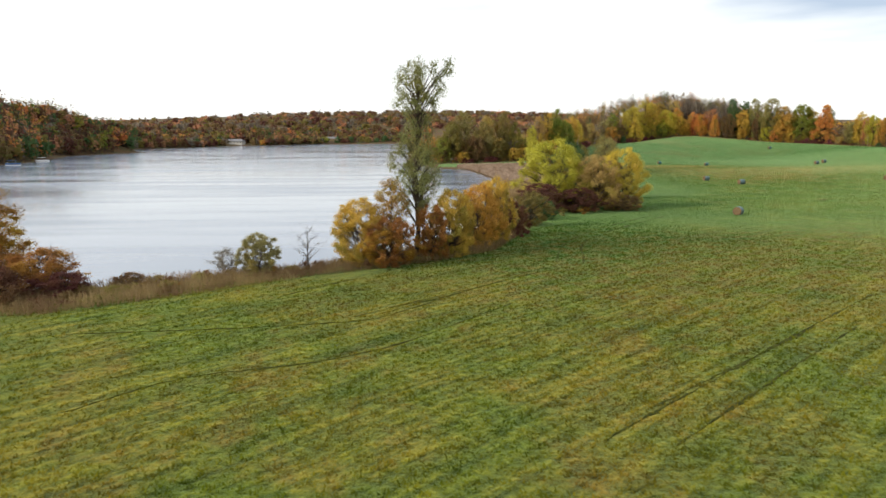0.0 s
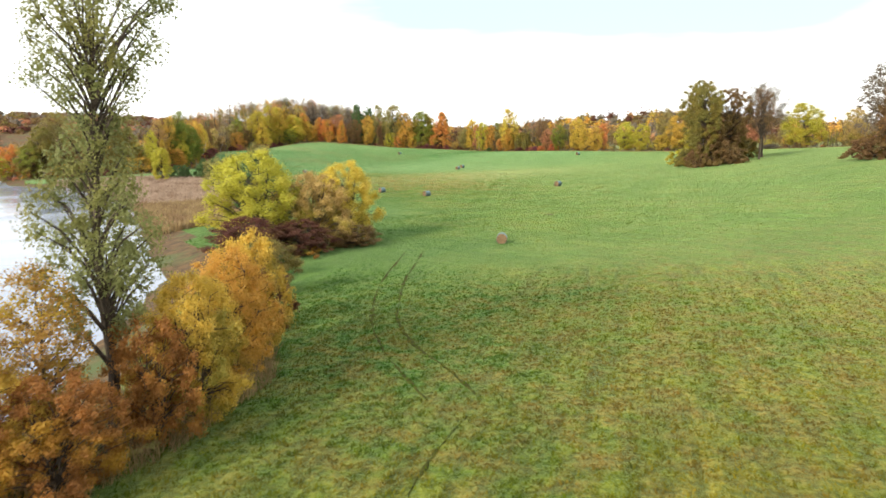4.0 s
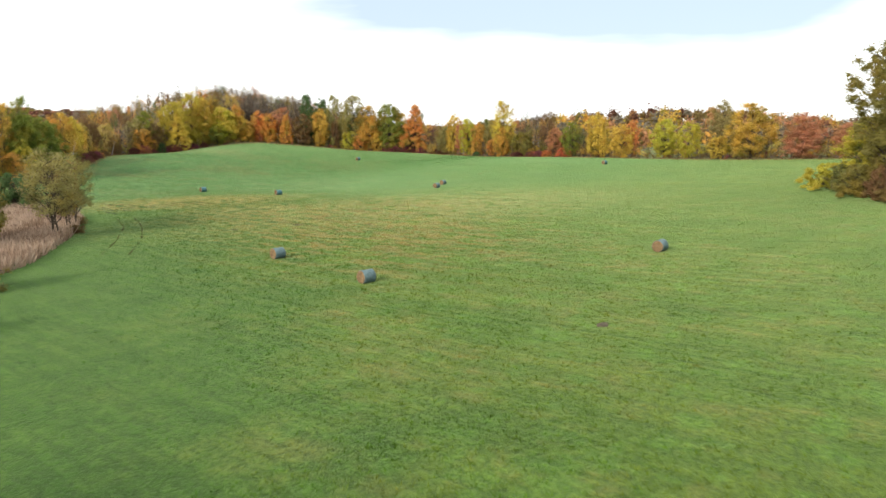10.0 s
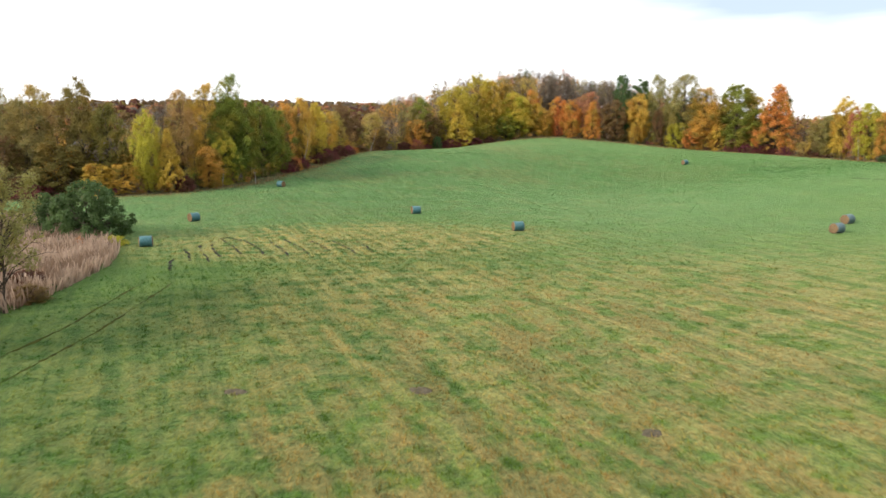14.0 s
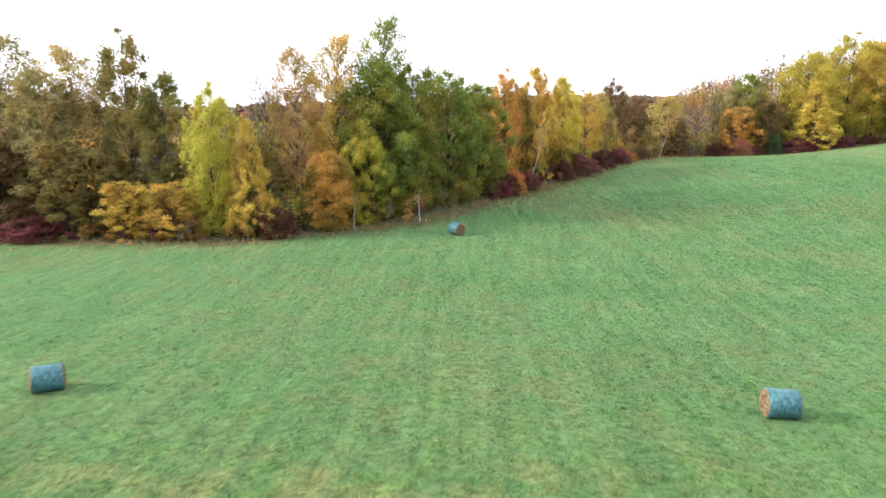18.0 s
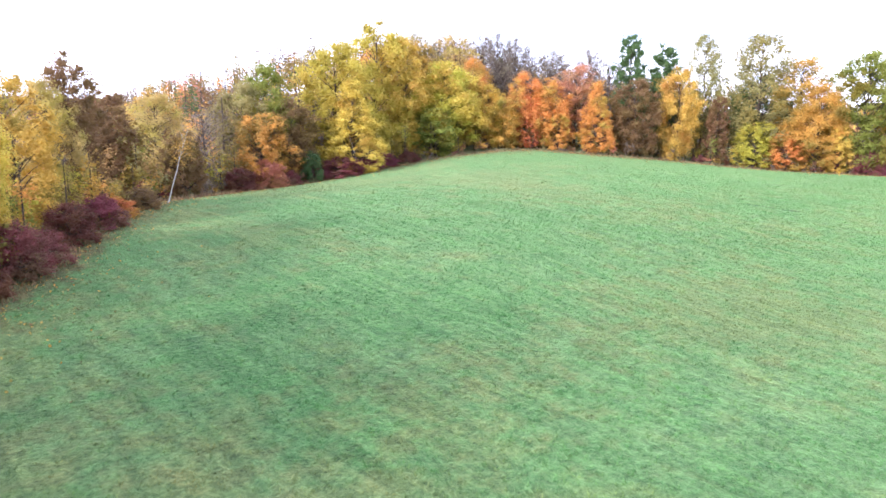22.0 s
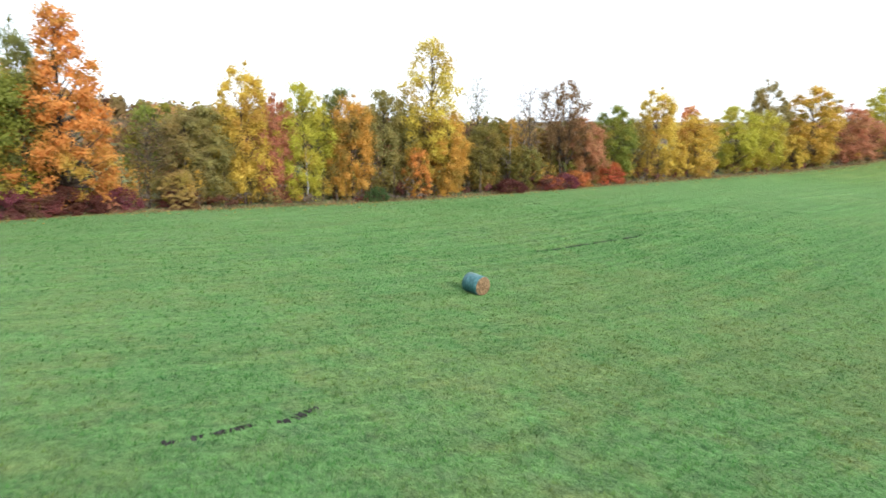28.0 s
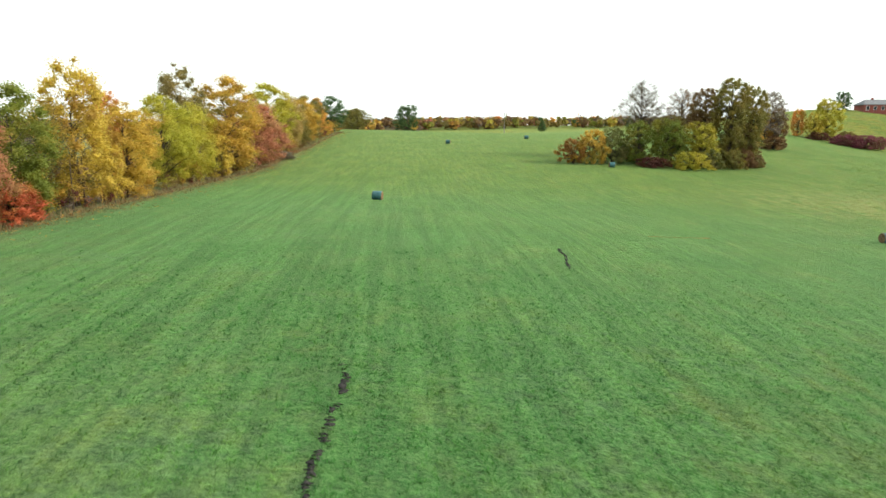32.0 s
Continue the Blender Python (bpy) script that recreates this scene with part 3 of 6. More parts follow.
def halves(quads):
    """Each quad as two triangles, in the quads' order."""
    return np.stack([quads[:, [0, 1, 2]], quads[:, [0, 2, 3]]], 1).reshape(-1, 3)


def cores(rng, centres, size):
    """A small rough lump of massed leaves inside each clump. Returns verts and quads."""
    n = len(centres)
    box = np.array([(-1, -1, -1), (1, -1, -1), (1, 1, -1), (-1, 1, -1), (-1, -1, 1), (1, -1, 1), (1, 1, 1), (-1, 1, 1)], float) / 3**0.5
    turn = rng.uniform(0, 2 * np.pi, n)
    c, s = np.cos(turn)[:, None], np.sin(turn)[:, None]
    rough = rng.uniform(0.7, 1.1, (n, 8))
    v = np.stack([box[:, 0] * c - box[:, 1] * s, box[:, 0] * s + box[:, 1] * c, np.repeat(box[None, :, 2], n, 0) * 0.85], -1) * (rough * np.asarray(size)[:, None])[:, :, None]
    quad = np.array([(0, 3, 2, 1), (4, 5, 6, 7), (0, 1, 5, 4), (1, 2, 6, 5), (2, 3, 7, 6), (3, 0, 4, 7)])
    return (v + centres[:, None, :]).reshape(-1, 3), (np.arange(n)[:, None, None] * 8 + quad[None]).reshape(-1, 4)


PROFILES = {
    "round": lambda u: np.sqrt(np.clip(1 - (1.75 * u - 0.80) ** 2, 0.03, 1)),
    "cone": lambda u: np.clip(1.02 - u, 0.04, 1) ** 0.75 * np.clip(u * 6 + 0.45, 0, 1),
    "column": lambda u: np.clip(np.sin(np.pi * (0.12 + 0.84 * u)), 0.1, 1) ** 0.6,
    "vase": lambda u: np.clip(0.35 + 0.9 * u, 0, 1) * np.sqrt(np.clip(1.03 - u**4, 0.02, 1)),
    "umbrella": lambda u: np.sqrt(np.clip(1 - u**2.6, 0.03, 1)) * np.clip(0.62 + 2.2 * u, 0, 1),
    "waisted": lambda u: np.interp(u, [0, 0.14, 0.38, 0.52, 0.60, 0.74, 0.90, 1.0], [0.40, 0.80, 0.86, 0.56, 0.42, 0.86, 1.0, 0.42]),
    "broad": lambda u: np.interp(u, [0, 0.10, 0.30, 0.55, 0.78, 0.92, 1.0], [0.45, 0.78, 0.92, 1.0, 0.88, 0.60, 0.24]),
    "oval": lambda u: np.interp(u, [0, 0.10, 0.35, 0.62, 0.82, 0.94, 1.0], [0.50, 0.80, 1.0, 0.94, 0.74, 0.46, 0.16]),
    "bush": lambda u: np.sqrt(np.clip(1 - u**2.2, 0.02, 1)),
}


def tree_kind(name, seed, h, r, low, shape, clumps, leaves, leaf, trunk_r, stems=1, lean=0.0, spread=0.9, limb_share=0.7, twigs=0, core=0.38, extra=()):
    """Meshes of one kind of tree, h high and r wide: (trunk with limbs, crown of small leaves in clumps, h, r)."""
    rng = np.random.default_rng(seed)
    prof = PROFILES[shape]
    # clumps spread evenly over the skin of the crown, some inside
    fine = np.linspace(0, 1, 200)
    share = np.cumsum(prof(fine) + 0.06)
    shell = int(clumps * 0.82)
    k = np.arange(clumps)
    u = np.interp(np.where(k < shell, (k + rng.uniform(0, 1, clumps)) / shell, rng.uniform(0.1, 1, clumps)) * share[-1], share, fine)
    ang = 2.39996 * k + rng.normal(0, 0.3, clumps)
    wob = 1 + 0.16 * np.sin(ang * 2 + seed) + 0.14 * np.sin(ang * 3 + 2 * seed + 5 * u) + 0.13 * np.sin(ang * 5 - 11 * u + seed)
    rad = r * prof(u) * wob * np.where(k < shell, rng.uniform(0.60, 0.94, clumps), np.sqrt(rng.uniform(0.02, 0.4, clumps)))
    z = h * (low + (0.95 - low) * u)
    swell = spread * 0.66 * np.sqrt(2 * np.pi * r * h * (1 - low) * prof(fine).mean() / shell) * rng.uniform(0.55, 1.30, clumps)
    tip = np.array([lean * h, 0.3 * lean * h, 0])
    centre = np.stack([rad * np.cos(ang), rad * np.sin(ang), z], 1) + (z / h)[:, None] ** 1.5 * tip
    order = rng.permutation(clumps)
    centre, swell = centre[order], swell[order]
    if extra:
        centre[: len(extra)] = np.array(extra)
    paths = []
    for s in range(stems):
        turn = 2 * np.pi * s / stems + seed
        off = np.array([np.cos(turn), np.sin(turn), 0]) * (0.0 if stems == 1 else trunk_r * 1.6)
        way = np.array([np.cos(turn), np.sin(turn), 0]) * (0.0 if stems == 1 else r * 0.35)
        top = 0.84 if stems == 1 else rng.uniform(0.7, 0.9)
        k = np.linspace(0, top, 7)
        pts = np.stack([off + way * t**1.2 + tip * t**1.5 + np.array([*rng.normal(0, trunk_r * 0.5 * (0 < i), 2), h * t]) for i, t in enumerate(k)])
        pts[0, 2] = -0.25
        paths.append((pts, trunk_r * (1.25 * (k == 0) + 1.0 * (k > 0)) * (1 - 0.9 * k / top) / stems**0.4 + 0.012))
    for n in range(int(clumps * limb_share)):
        c = centre[n]
        trunk, _ = paths[n % stems]
        t0 = max(0.12 * h, c[2] - (0.35 + 0.5 * rng.random()) * np.hypot(c[0], c[1]) - 0.06 * h)
        base = np.array([np.interp(t0, trunk[:, 2], trunk[:, i]) for i in range(3)])
        mid = base * 0.45 + c * 0.55 + np.array([0, 0, 0.10 * np.linalg.norm(c - base)]) + rng.normal(0, 0.05 * r, 3)
        r0 = trunk_r * 0.32 * (1 - 0.6 * t0 / h) + 0.01
        paths.append((np.stack([base, mid, c]), np.array([r0, r0 * 0.6, 0.012])))
        for _ in range(twigs):
            e = c + rng.normal(0, 0.13 * h, 3) * np.array([1, 1, 0.8]) + np.array([0, 0, 0.05 * h])
            paths.append((np.stack([mid * 0.4 + c * 0.6, (c + e) / 2, e]), np.array([r0 * 0.4, r0 * 0.25, 0.008])))
    wood = tubes(paths, 5)
    leaves, leaf = leaves * 2, leaf * 0.98
    pick = rng.choice(clumps, leaves, p=swell**2 / (swell**2).sum())
    way = rng.normal(size=(leaves, 3))
    reach = rng.uniform(0.03, 1.0, leaves) ** 0.5 * np.where(rng.random(leaves) < 0.10, rng.uniform(1.0, 1.5, leaves), 1.0)
    way *= (reach / np.linalg.norm(way, axis=1))[:, None]
    at = centre[pick] + way * swell[pick][:, None] * np.array([1, 1, 0.78])
    at[:, 2] = np.maximum(at[:, 2], 0.06)
    crown = leaf_tips(rng, at, leaf * np.where(reach < 0.55, 1.5, 0.92), 0.3, way + 0.5 * (at - np.array([0, 0, h * 0.5])) / r)
    if core:
        cv, cq = cores(rng, centre, 1.35 * core * swell)
        crown = np.concatenate([crown[0], cv]), np.concatenate([crown[1], halves(cq) + len(crown[0])])
    return mesh_of(name + "_trunk", *wood, [BARK]), mesh_of(name + "_crown", *crown, [LEAF["G"]]), h, r


KINDS = {
    "round1": tree_kind("round", 1, 14, 4.2, 0.10, "round", 110, 5200, 0.16, 0.22),
    "round2": tree_kind("round", 2, 14, 4.2, 0.07, "round", 95, 5200, 0.16, 0.20),
    "round3": tree_kind("round", 3, 13, 4.0, 0.03, "round", 120, 5400, 0.16, 0.20),
    "cone1": tree_kind("cone", 4, 15, 4.4, 0.03, "cone", 130, 5400, 0.155, 0.20),
    "column1": tree_kind("column", 5, 15, 3.0, 0.05, "column", 110, 5000, 0.15, 0.17),
    "column2": tree_kind("column", 6, 14, 2.8, 0.08, "column", 90, 4800, 0.15, 0.16),
    "open1": tree_kind("open", 7, 20, 4.2, 0.28, "umbrella", 110, 6000, 0.14, 0.20, spread=1.0, limb_share=0.6, core=0.0),
    "open2": tree_kind("open", 8, 19, 4.4, 0.22, "round", 110, 6000, 0.14, 0.20, spread=1.0, limb_share=0.6, core=0.0),
    "finecone": tree_kind("finecone", 20, 15, 4.4, 0.02, "cone", 170, 10000, 0.12, 0.20, core=0.25),
    "near1": tree_kind("near", 23, 14, 4.2, 0.02, "broad", 120, 17000, 0.122, 0.20, core=0.22),
    "near2": tree_kind("near", 24, 14, 3.8, 0.02, "oval", 110, 16000, 0.122, 0.18, core=0.22),
    "openfine": tree_kind("openfine", 25, 19, 4.4, 0.14, "round", 140, 11000, 0.12, 0.20, spread=1.0, limb_share=0.7, core=0.0),
    "fine1": tree_kind("fine", 18, 14, 4.2, 0.06, "broad", 84, 11000, 0.125, 0.20, core=0.30),
    "fine2": tree_kind("fine", 19, 14, 3.8, 0.05, "oval", 78, 11000, 0.125, 0.18, core=0.30),
    "highdome": tree_kind("highdome", 26, 22, 6.0, 0.10, "vase", 230, 13000, 0.145, 0.32, spread=0.95, limb_share=0.5, core=0.34),
    "airydome": tree_kind("airydome", 27, 22, 6.0, 0.40, "umbrella", 150, 5600, 0.11, 0.26, spread=1.05, limb_share=1.0, twigs=2, core=0.0),
    "birch": tree_kind("birch", 17, 12, 1.8, 0.45, "column", 12, 500, 0.10, 0.12, limb_share=0.7, core=0.0),
    "bare1": tree_kind("bare", 9, 12, 3.2, 0.25, "vase", 46, 900, 0.085, 0.13, spread=1.7, limb_share=1.0, twigs=4, core=0.0),
    "shrub1": tree_kind("shrub", 10, 4.5, 2.6, 0.03, "bush", 120, 6500, 0.078, 0.08, stems=4, spread=1.15, twigs=1, core=0.2),
    "shrub2": tree_kind("shrub", 11, 3.5, 2.6, 0.02, "bush", 100, 5600, 0.078, 0.06, stems=5, spread=1.15, twigs=1, core=0.2),
    "willow": tree_kind("willow", 12, 8, 4.2, 0.03, "round", 150, 9000, 0.11, 0.16, stems=3, core=0.3),
    "willow2": tree_kind("willow", 13, 8, 4.0, 0.05, "round", 130, 8000, 0.11, 0.15, stems=4, core=0.25),
    "bushy": tree_kind("bushy", 22, 8, 4.0, 0.02, "round", 170, 17000, 0.082, 0.13, stems=5, core=0.10),
    "forked": tree_kind("forked", 28, 12, 3.6, 0.26, "broad", 80, 5600, 0.105, 0.17, stems=2, spread=0.9, limb_share=1.0, twigs=1, core=0.0),
    "thin1": tree_kind("thin", 14, 4.0, 2.0, 0.18, "vase", 34, 1800, 0.06, 0.06, stems=2, lean=0.15, limb_share=1.0, twigs=2, core=0.0),
    "snag": tree_kind("snag", 15, 4.0, 1.0, 0.20, "column", 22, 60, 0.06, 0.06, limb_share=1.0, twigs=3, core=0.0),
    "dense": tree_kind("dense", 16, 5.0, 4.0, 0.02, "bush", 110, 6000, 0.135, 0.10, stems=5),
}
TREE_WORDS = {
    "G": "green", "D": "dark green", "O": "olive-brown", "L": "yellow-green", "Y": "bright yellow", "A": "amber-gold", "N": "orange", "R": "scarlet red",
    "P": "salmon-red", "B": "russet-brown", "T": "pale tan-green", "X": "nearly bare grey", "U": "burgundy", "C": "copper-gold", "V": "grey-green", "W": "olive-green", "M": "maroon-brown", "K": "tan-gold",
}


def plant(kind, x, y, h, r, tone, where="at the meadow's edge", category="tree", group="", turn=None, bark=None, name=None, sink=0.0):
    """One tree or shrub: a trunk with limbs and a crown."""
    trunk, crown, h0, r0 = KINDS[kind]
    k = abs(int(x * 13.7 + y * 7.3))
    top = new(name or ("shrub" if category == "shrub" else "tree"))
    top.matrix_world = pose(x, y, float(ground(x, y)) - sink, 0, 0, turn if turn is not None else (k * 47) % 360) @ Matrix.Diagonal((r / r0, r / r0, h / h0, 1))
    bits = {"open1": "tall open-crowned", "open2": "tall open-crowned", "openfine": "tall open-crowned", "airydome": "tall open-crowned", "highdome": "broad-domed", "finecone": "pointed", "bare1": "thin twiggy", "cone1": "pointed", "column1": "slender", "column2": "slender"}.get(kind, "leafy")
    tagged(top, f"{bits} {TREE_WORDS[tone]} {category} {where}", category, group)
    for nm, me, mat in (("trunk", trunk, bark or BARK), ("crown", crown, LEAF[tone])):
        ob = new(nm, me)
        ob.parent = top
        ob.material_slots[0].link = "OBJECT"
        ob.material_slots[0].material = mat
    return top


LAKESIDE = [
    ("round1", 5.7, 323.4, 17.3, 4, "O"), ("open1", 8, 325.7, 19.8, 2.6, "T"), ("openfine", 12.1, 328.2, 21.9, 4.4, "T"), ("fine1", 20.6, 325.2, 16.9, 3.6, "T"), ("openfine", 22.2, 328.3, 19.7, 3.4, "K"), ("fine2", 29.7, 328.3, 21, 3, "O"),
    ("fine1", 34.6, 327.9, 16, 2.7, "O"), ("fine2", 42.5, 324.8, 15.1, 2.1, "L"), ("finecone", 46.5, 325.1, 11.8, 2.4, "Y"), ("bare1", 43.5, 333.8, 16.7, 2.6, "X"), ("openfine", 46.7, 334.9, 18.5, 2.7, "K"), ("openfine", 51.1, 336.4, 19.8, 2.7, "A"),
    ("openfine", 55.4, 339.8, 21.5, 2.9, "G"), ("near2", 55.5, 336.9, 16.8, 3.5, "G"), ("near1", 58.2, 341.4, 16.4, 3.3, "G"), ("near1", 60.8, 347.4, 15.6, 3.3, "G"), ("near2", 63.1, 353.2, 13.8, 3.2, "G"), ("near1", 55.5, 334.2, 9.6, 2.1, "L"),
    ("near1", 52.7, 330.3, 7.9, 2.8, "A"), ("round3", 38.8, 323, 5.8, 3.1, "A"), ("round3", 34, 322.2, 5.9, 2.7, "Y"), ("round3", 11.2, 319.5, 4.8, 3.2, "A"), ("round2", 16.7, 321.8, 11.2, 4, "B"), ("round3", 26.9, 322.9, 10, 3.8, "O"),
    ("fine2", 64.7, 362.5, 15.6, 2.3, "A")]
RISING = [
    ("fine1", 68.2, 368.3, 15.5, 2, "Y"), ("near2", 71.2, 374, 14.1, 2, "Y"), ("fine2", 73.4, 384.7, 11.9, 2.1, "A"), ("fine2", 77.3, 394.3, 13.7, 2, "B"), ("column2", 80.7, 405.7, 11.3, 2, "B"), ("fine1", 75.6, 391, 11.1, 1.8, "K"),
    ("openfine", 86.2, 417.2, 12.4, 3.4, "K"), ("bare1", 93, 424.9, 12.4, 3.7, "X"), ("round3", 88.6, 410.1, 7.5, 2.4, "B"), ("near1", 65.3, 366.3, 13.3, 1.8, "O"), ("fine1", 99.3, 429.7, 14.7, 3.9, "T"), ("fine1", 103.3, 432.7, 17.2, 4.2, "G"),
    ("fine2", 106.1, 429.8, 12.2, 3.5, "B"), ("round3", 100.7, 424.9, 10.4, 2.8, "A"), ("fine1", 115.6, 436, 19.8, 5.3, "L"), ("fine2", 124.6, 441.1, 23.2, 5.1, "L"), ("fine1", 129.7, 441.8, 19.6, 4.8, "Y"), ("finecone", 116.3, 430, 14.4, 5.1, "Y"),
    ("open2", 136.1, 446.2, 19, 3, "A"), ("fine1", 137.7, 439.1, 15.1, 5.1, "Y"), ("round3", 134, 436.7, 8.1, 4.5, "G")]
APEX = [
    ("fine2", 136.8, 439.2, 15.3, 4.3, "L"), ("open1", 135.5, 447.1, 20.6, 3.6, "T"), ("openfine", 144.9, 442.1, 15.5, 2.9, "N"), ("open2", 143.9, 448.1, 19.8, 4, "K"), ("fine1", 145.4, 438, 11, 3.2, "A"), ("fine2", 147.9, 437, 9.6, 3.2, "A"),
    ("fine1", 153.4, 437.8, 12.9, 3.3, "N"), ("finecone", 152.6, 435.9, 9.5, 2.2, "R"), ("fine2", 157.1, 435.3, 12.4, 3.3, "N"), ("round3", 157.2, 432.4, 6.8, 2.7, "N"), ("openfine", 163.9, 436.2, 15, 4, "P"), ("finecone", 163.1, 428.7, 12.8, 3.8, "N"),
    ("fine1", 170, 426.1, 13.2, 3.9, "B"), ("column1", 175.6, 434.3, 21.9, 3, "D"), ("column2", 181.7, 431.2, 20.6, 3.1, "D"), ("fine1", 177.2, 429.5, 14.6, 3.2, "D"), ("fine2", 177.5, 423, 16.4, 3.4, "Y"), ("openfine", 185.1, 424.4, 22.7, 3.4, "T"),
    ("column2", 182.8, 418.4, 11.8, 1.7, "B")]
CORNER = [
    ("openfine", 190.9, 416.2, 23.5, 5.3, "T"), ("fine1", 194, 418.8, 15.9, 4.8, "D"), ("round3", 187.6, 413.9, 8.1, 3.5, "L"), ("openfine", 195.9, 411.6, 19.4, 4.7, "A"), ("fine1", 195.4, 407, 14.3, 4.6, "A"), ("round3", 191, 409.6, 6.7, 3.5, "N"),
    ("near1", 202.7, 403.3, 20.4, 5.8, "G"), ("round3", 196.9, 404.3, 8.6, 2.6, "Y"), ("openfine", 207.3, 400, 16.8, 3, "Y"), ("finecone", 209.8, 392.6, 20.8, 6.0, "N"), ("fine2", 214.5, 398, 19.6, 2.6, "V"), ("column1", 209.5, 396.2, 14.1, 2.8, "V"), ("round3", 204.7, 399.8, 7, 3.1, "O")]
HEDGEROW = [
    ("bare1", 214.3, 384.9, 10.3, 2.5, "B"), ("round3", 212.2, 381.4, 4.4, 1.8, "K"), ("fine1", 218.2, 378.4, 11.4, 2.8, "T"), ("fine2", 217.3, 380.7, 11.4, 2.5, "T"), ("fine1", 220.3, 378.5, 11, 2.3, "O"), ("fine2", 219, 373.9, 16.9, 3.1, "Y"),
    ("fine2", 219.9, 369.9, 13.5, 1.9, "P"), ("fine1", 220.7, 366.2, 14.6, 2.6, "L"), ("fine1", 226, 360.8, 14.4, 2.5, "V"), ("fine2", 222.1, 359.5, 13.6, 2.4, "A"), ("fine1", 225.4, 354.2, 14.2, 2.8, "T"), ("fine2", 226.1, 351.2, 13.7, 2.1, "T"),
    ("openfine", 225, 347.2, 21.4, 3.7, "Y"), ("fine2", 223.3, 345.3, 11.6, 2.1, "A"), ("round3", 221.6, 350.3, 6.8, 2, "N"), ("bare1", 229.6, 338.4, 17.3, 1.9, "V"), ("fine1", 227.7, 338.3, 9.2, 2.7, "O"), ("bare1", 228.2, 330.1, 16.5, 1.9, "X"),
    ("round3", 225.3, 332.1, 6.7, 2.4, "O"), ("forked", 228.5, 323.9, 16.2, 2.5, "B")]
HEDGEROW_LOW = [
    ("fine1", 229, 319.9, 10.2, 2.4, "P"), ("fine1", 231.3, 312.9, 12, 2.9, "G"), ("bare1", 232.7, 307.9, 10.4, 2.2, "V"), ("fine2", 234, 302.6, 15.4, 3.3, "Y"), ("fine2", 235.8, 292.8, 11.2, 2.9, "Y"), ("column1", 239.8, 291.4, 12.7, 1.6, "R"),
    ("column2", 232.8, 298.5, 6.7, 1.3, "Y"), ("fine1", 242, 278.7, 12.4, 3.9, "L"), ("fine2", 250.9, 263, 18, 3.5, "T"), ("fine2", 243.7, 270, 11.9, 3.3, "L"), ("fine1", 249.9, 251.6, 16.3, 5.7, "A"), ("round3", 246, 260.3, 7.1, 3, "Y"),
    ("fine2", 254.4, 237, 13.1, 4.9, "P"), ("fine1", 258, 225.6, 9.5, 4.2, "P"), ("fine1", 268, 208, 16.5, 6.2, "L"), ("fine2", 273, 190, 14.5, 3.6, "K"), ("fine1", 277, 178, 9, 4, "O"), ("fine2", 283, 166, 14, 5, "A"),
    ("fine1", 286, 156, 14, 5, "O"), ("finecone", 293, 135, 13.5, 5, "N"), ("fine1", 298, 114, 13, 5, "D")]
EAST_MID = [("round3", 232, 335, 11, 3.4, "O"), ("round1", 236, 328, 10.5, 3.6, "A"), ("round1", 233, 322, 9, 3.2, "B"), ("round1", 238, 318, 10, 3.4, "O"), ("round1", 231, 343, 9, 3.0, "L"), ("round1", 240, 308, 10, 3.4, "G"), ("round1", 236, 345, 11, 3.6, "B"), ("round1", 229, 353, 10, 3.2, "P"), ("round1", 233, 355, 12, 3.4, "O"), ("round1", 228, 372, 11, 3.4, "B"), ("round1", 224, 384, 12, 3.6, "G")]
for rows, where in ((LAKESIDE, "at the lakeside wood edge"), (RISING, "along the rising wood edge"), (APEX, "at the top of the meadow"), (CORNER, "at the top corner of the meadow"), (HEDGEROW, "in the eastern hedgerow"), (HEDGEROW_LOW, "in the eastern hedgerow"), (EAST_MID, "deep in the eastern hedgerow")):
    for kind, x, y, h, r, tone in rows:
        plant(kind, x, y, h * 1.08, r * (1.1 if h < 9 else 1.5 if r < 3 and rows in (RISING, HEDGEROW, HEDGEROW_LOW) else 1.25), tone, where, group="wood edge trees")

# leaning white birches in the wood edge
for x, y, h, lean in ((55, 331.5, 5, 8), (61, 336, 4, -4), (68.5, 362, 11, 16), (85.5, 399.5, 9, 18), (218.5, 366, 9, -5), (117, 429, 9, -14), (229, 333, 13, 3), (230, 330, 12, -4)):
    trunk, crown, h0, r0 = KINDS["birch"]
    top = tagged(new("birch_tree"), "slim white-barked leaning birch in the wood edge", "tree", "birches")
    top.matrix_world = pose(x, y, float(ground(x, y)) - 0.2, 0, lean, -30) @ Matrix.Diagonal((0.6, 0.6, h / h0, 1))
    for nm, me, mat in (("trunk", trunk, BIRCH), ("crown", crown, LEAF["A"])):
        ob = new(nm, me)
        ob.parent = top
        ob.material_slots[0].link = "OBJECT"
        ob.material_slots[0].material = mat

# ---- shore side: tall tree, bushes, reeds ----
KINDS["tall"] = tree_kind("tall", 21, 19, 3.0, 0.22, "waisted", 170, 13000, 0.080, 0.30, spread=0.98, limb_share=0.8, lean=0.03, core=0.0, extra=[(3.6, -0.9, 17.4), (3.9, -1.0, 17.0), (3.2, -0.8, 16.8), (2.9, -0.7, 16.2), (3.7, -1.2, 17.8)])
plant("tall", 1.7, 66.2, 19.6, 2.55, "W", "standing on the lake bank above rusty bushes", name="tall_shore_tree", turn=20)
plant("bushy", -3.4, 62.5, 6.2, 3.0, "A", "on the lake bank", "tree", "shore bushes")
plant("bushy", -0.5, 61.5, 4.6, 2.5, "C", "at the foot of the tall tree", "shrub", "shore bushes")
plant("bushy", 5.2, 66.8, 6.6, 2.7, "A", "at the foot of the tall tree", "shrub", "shore bushes")
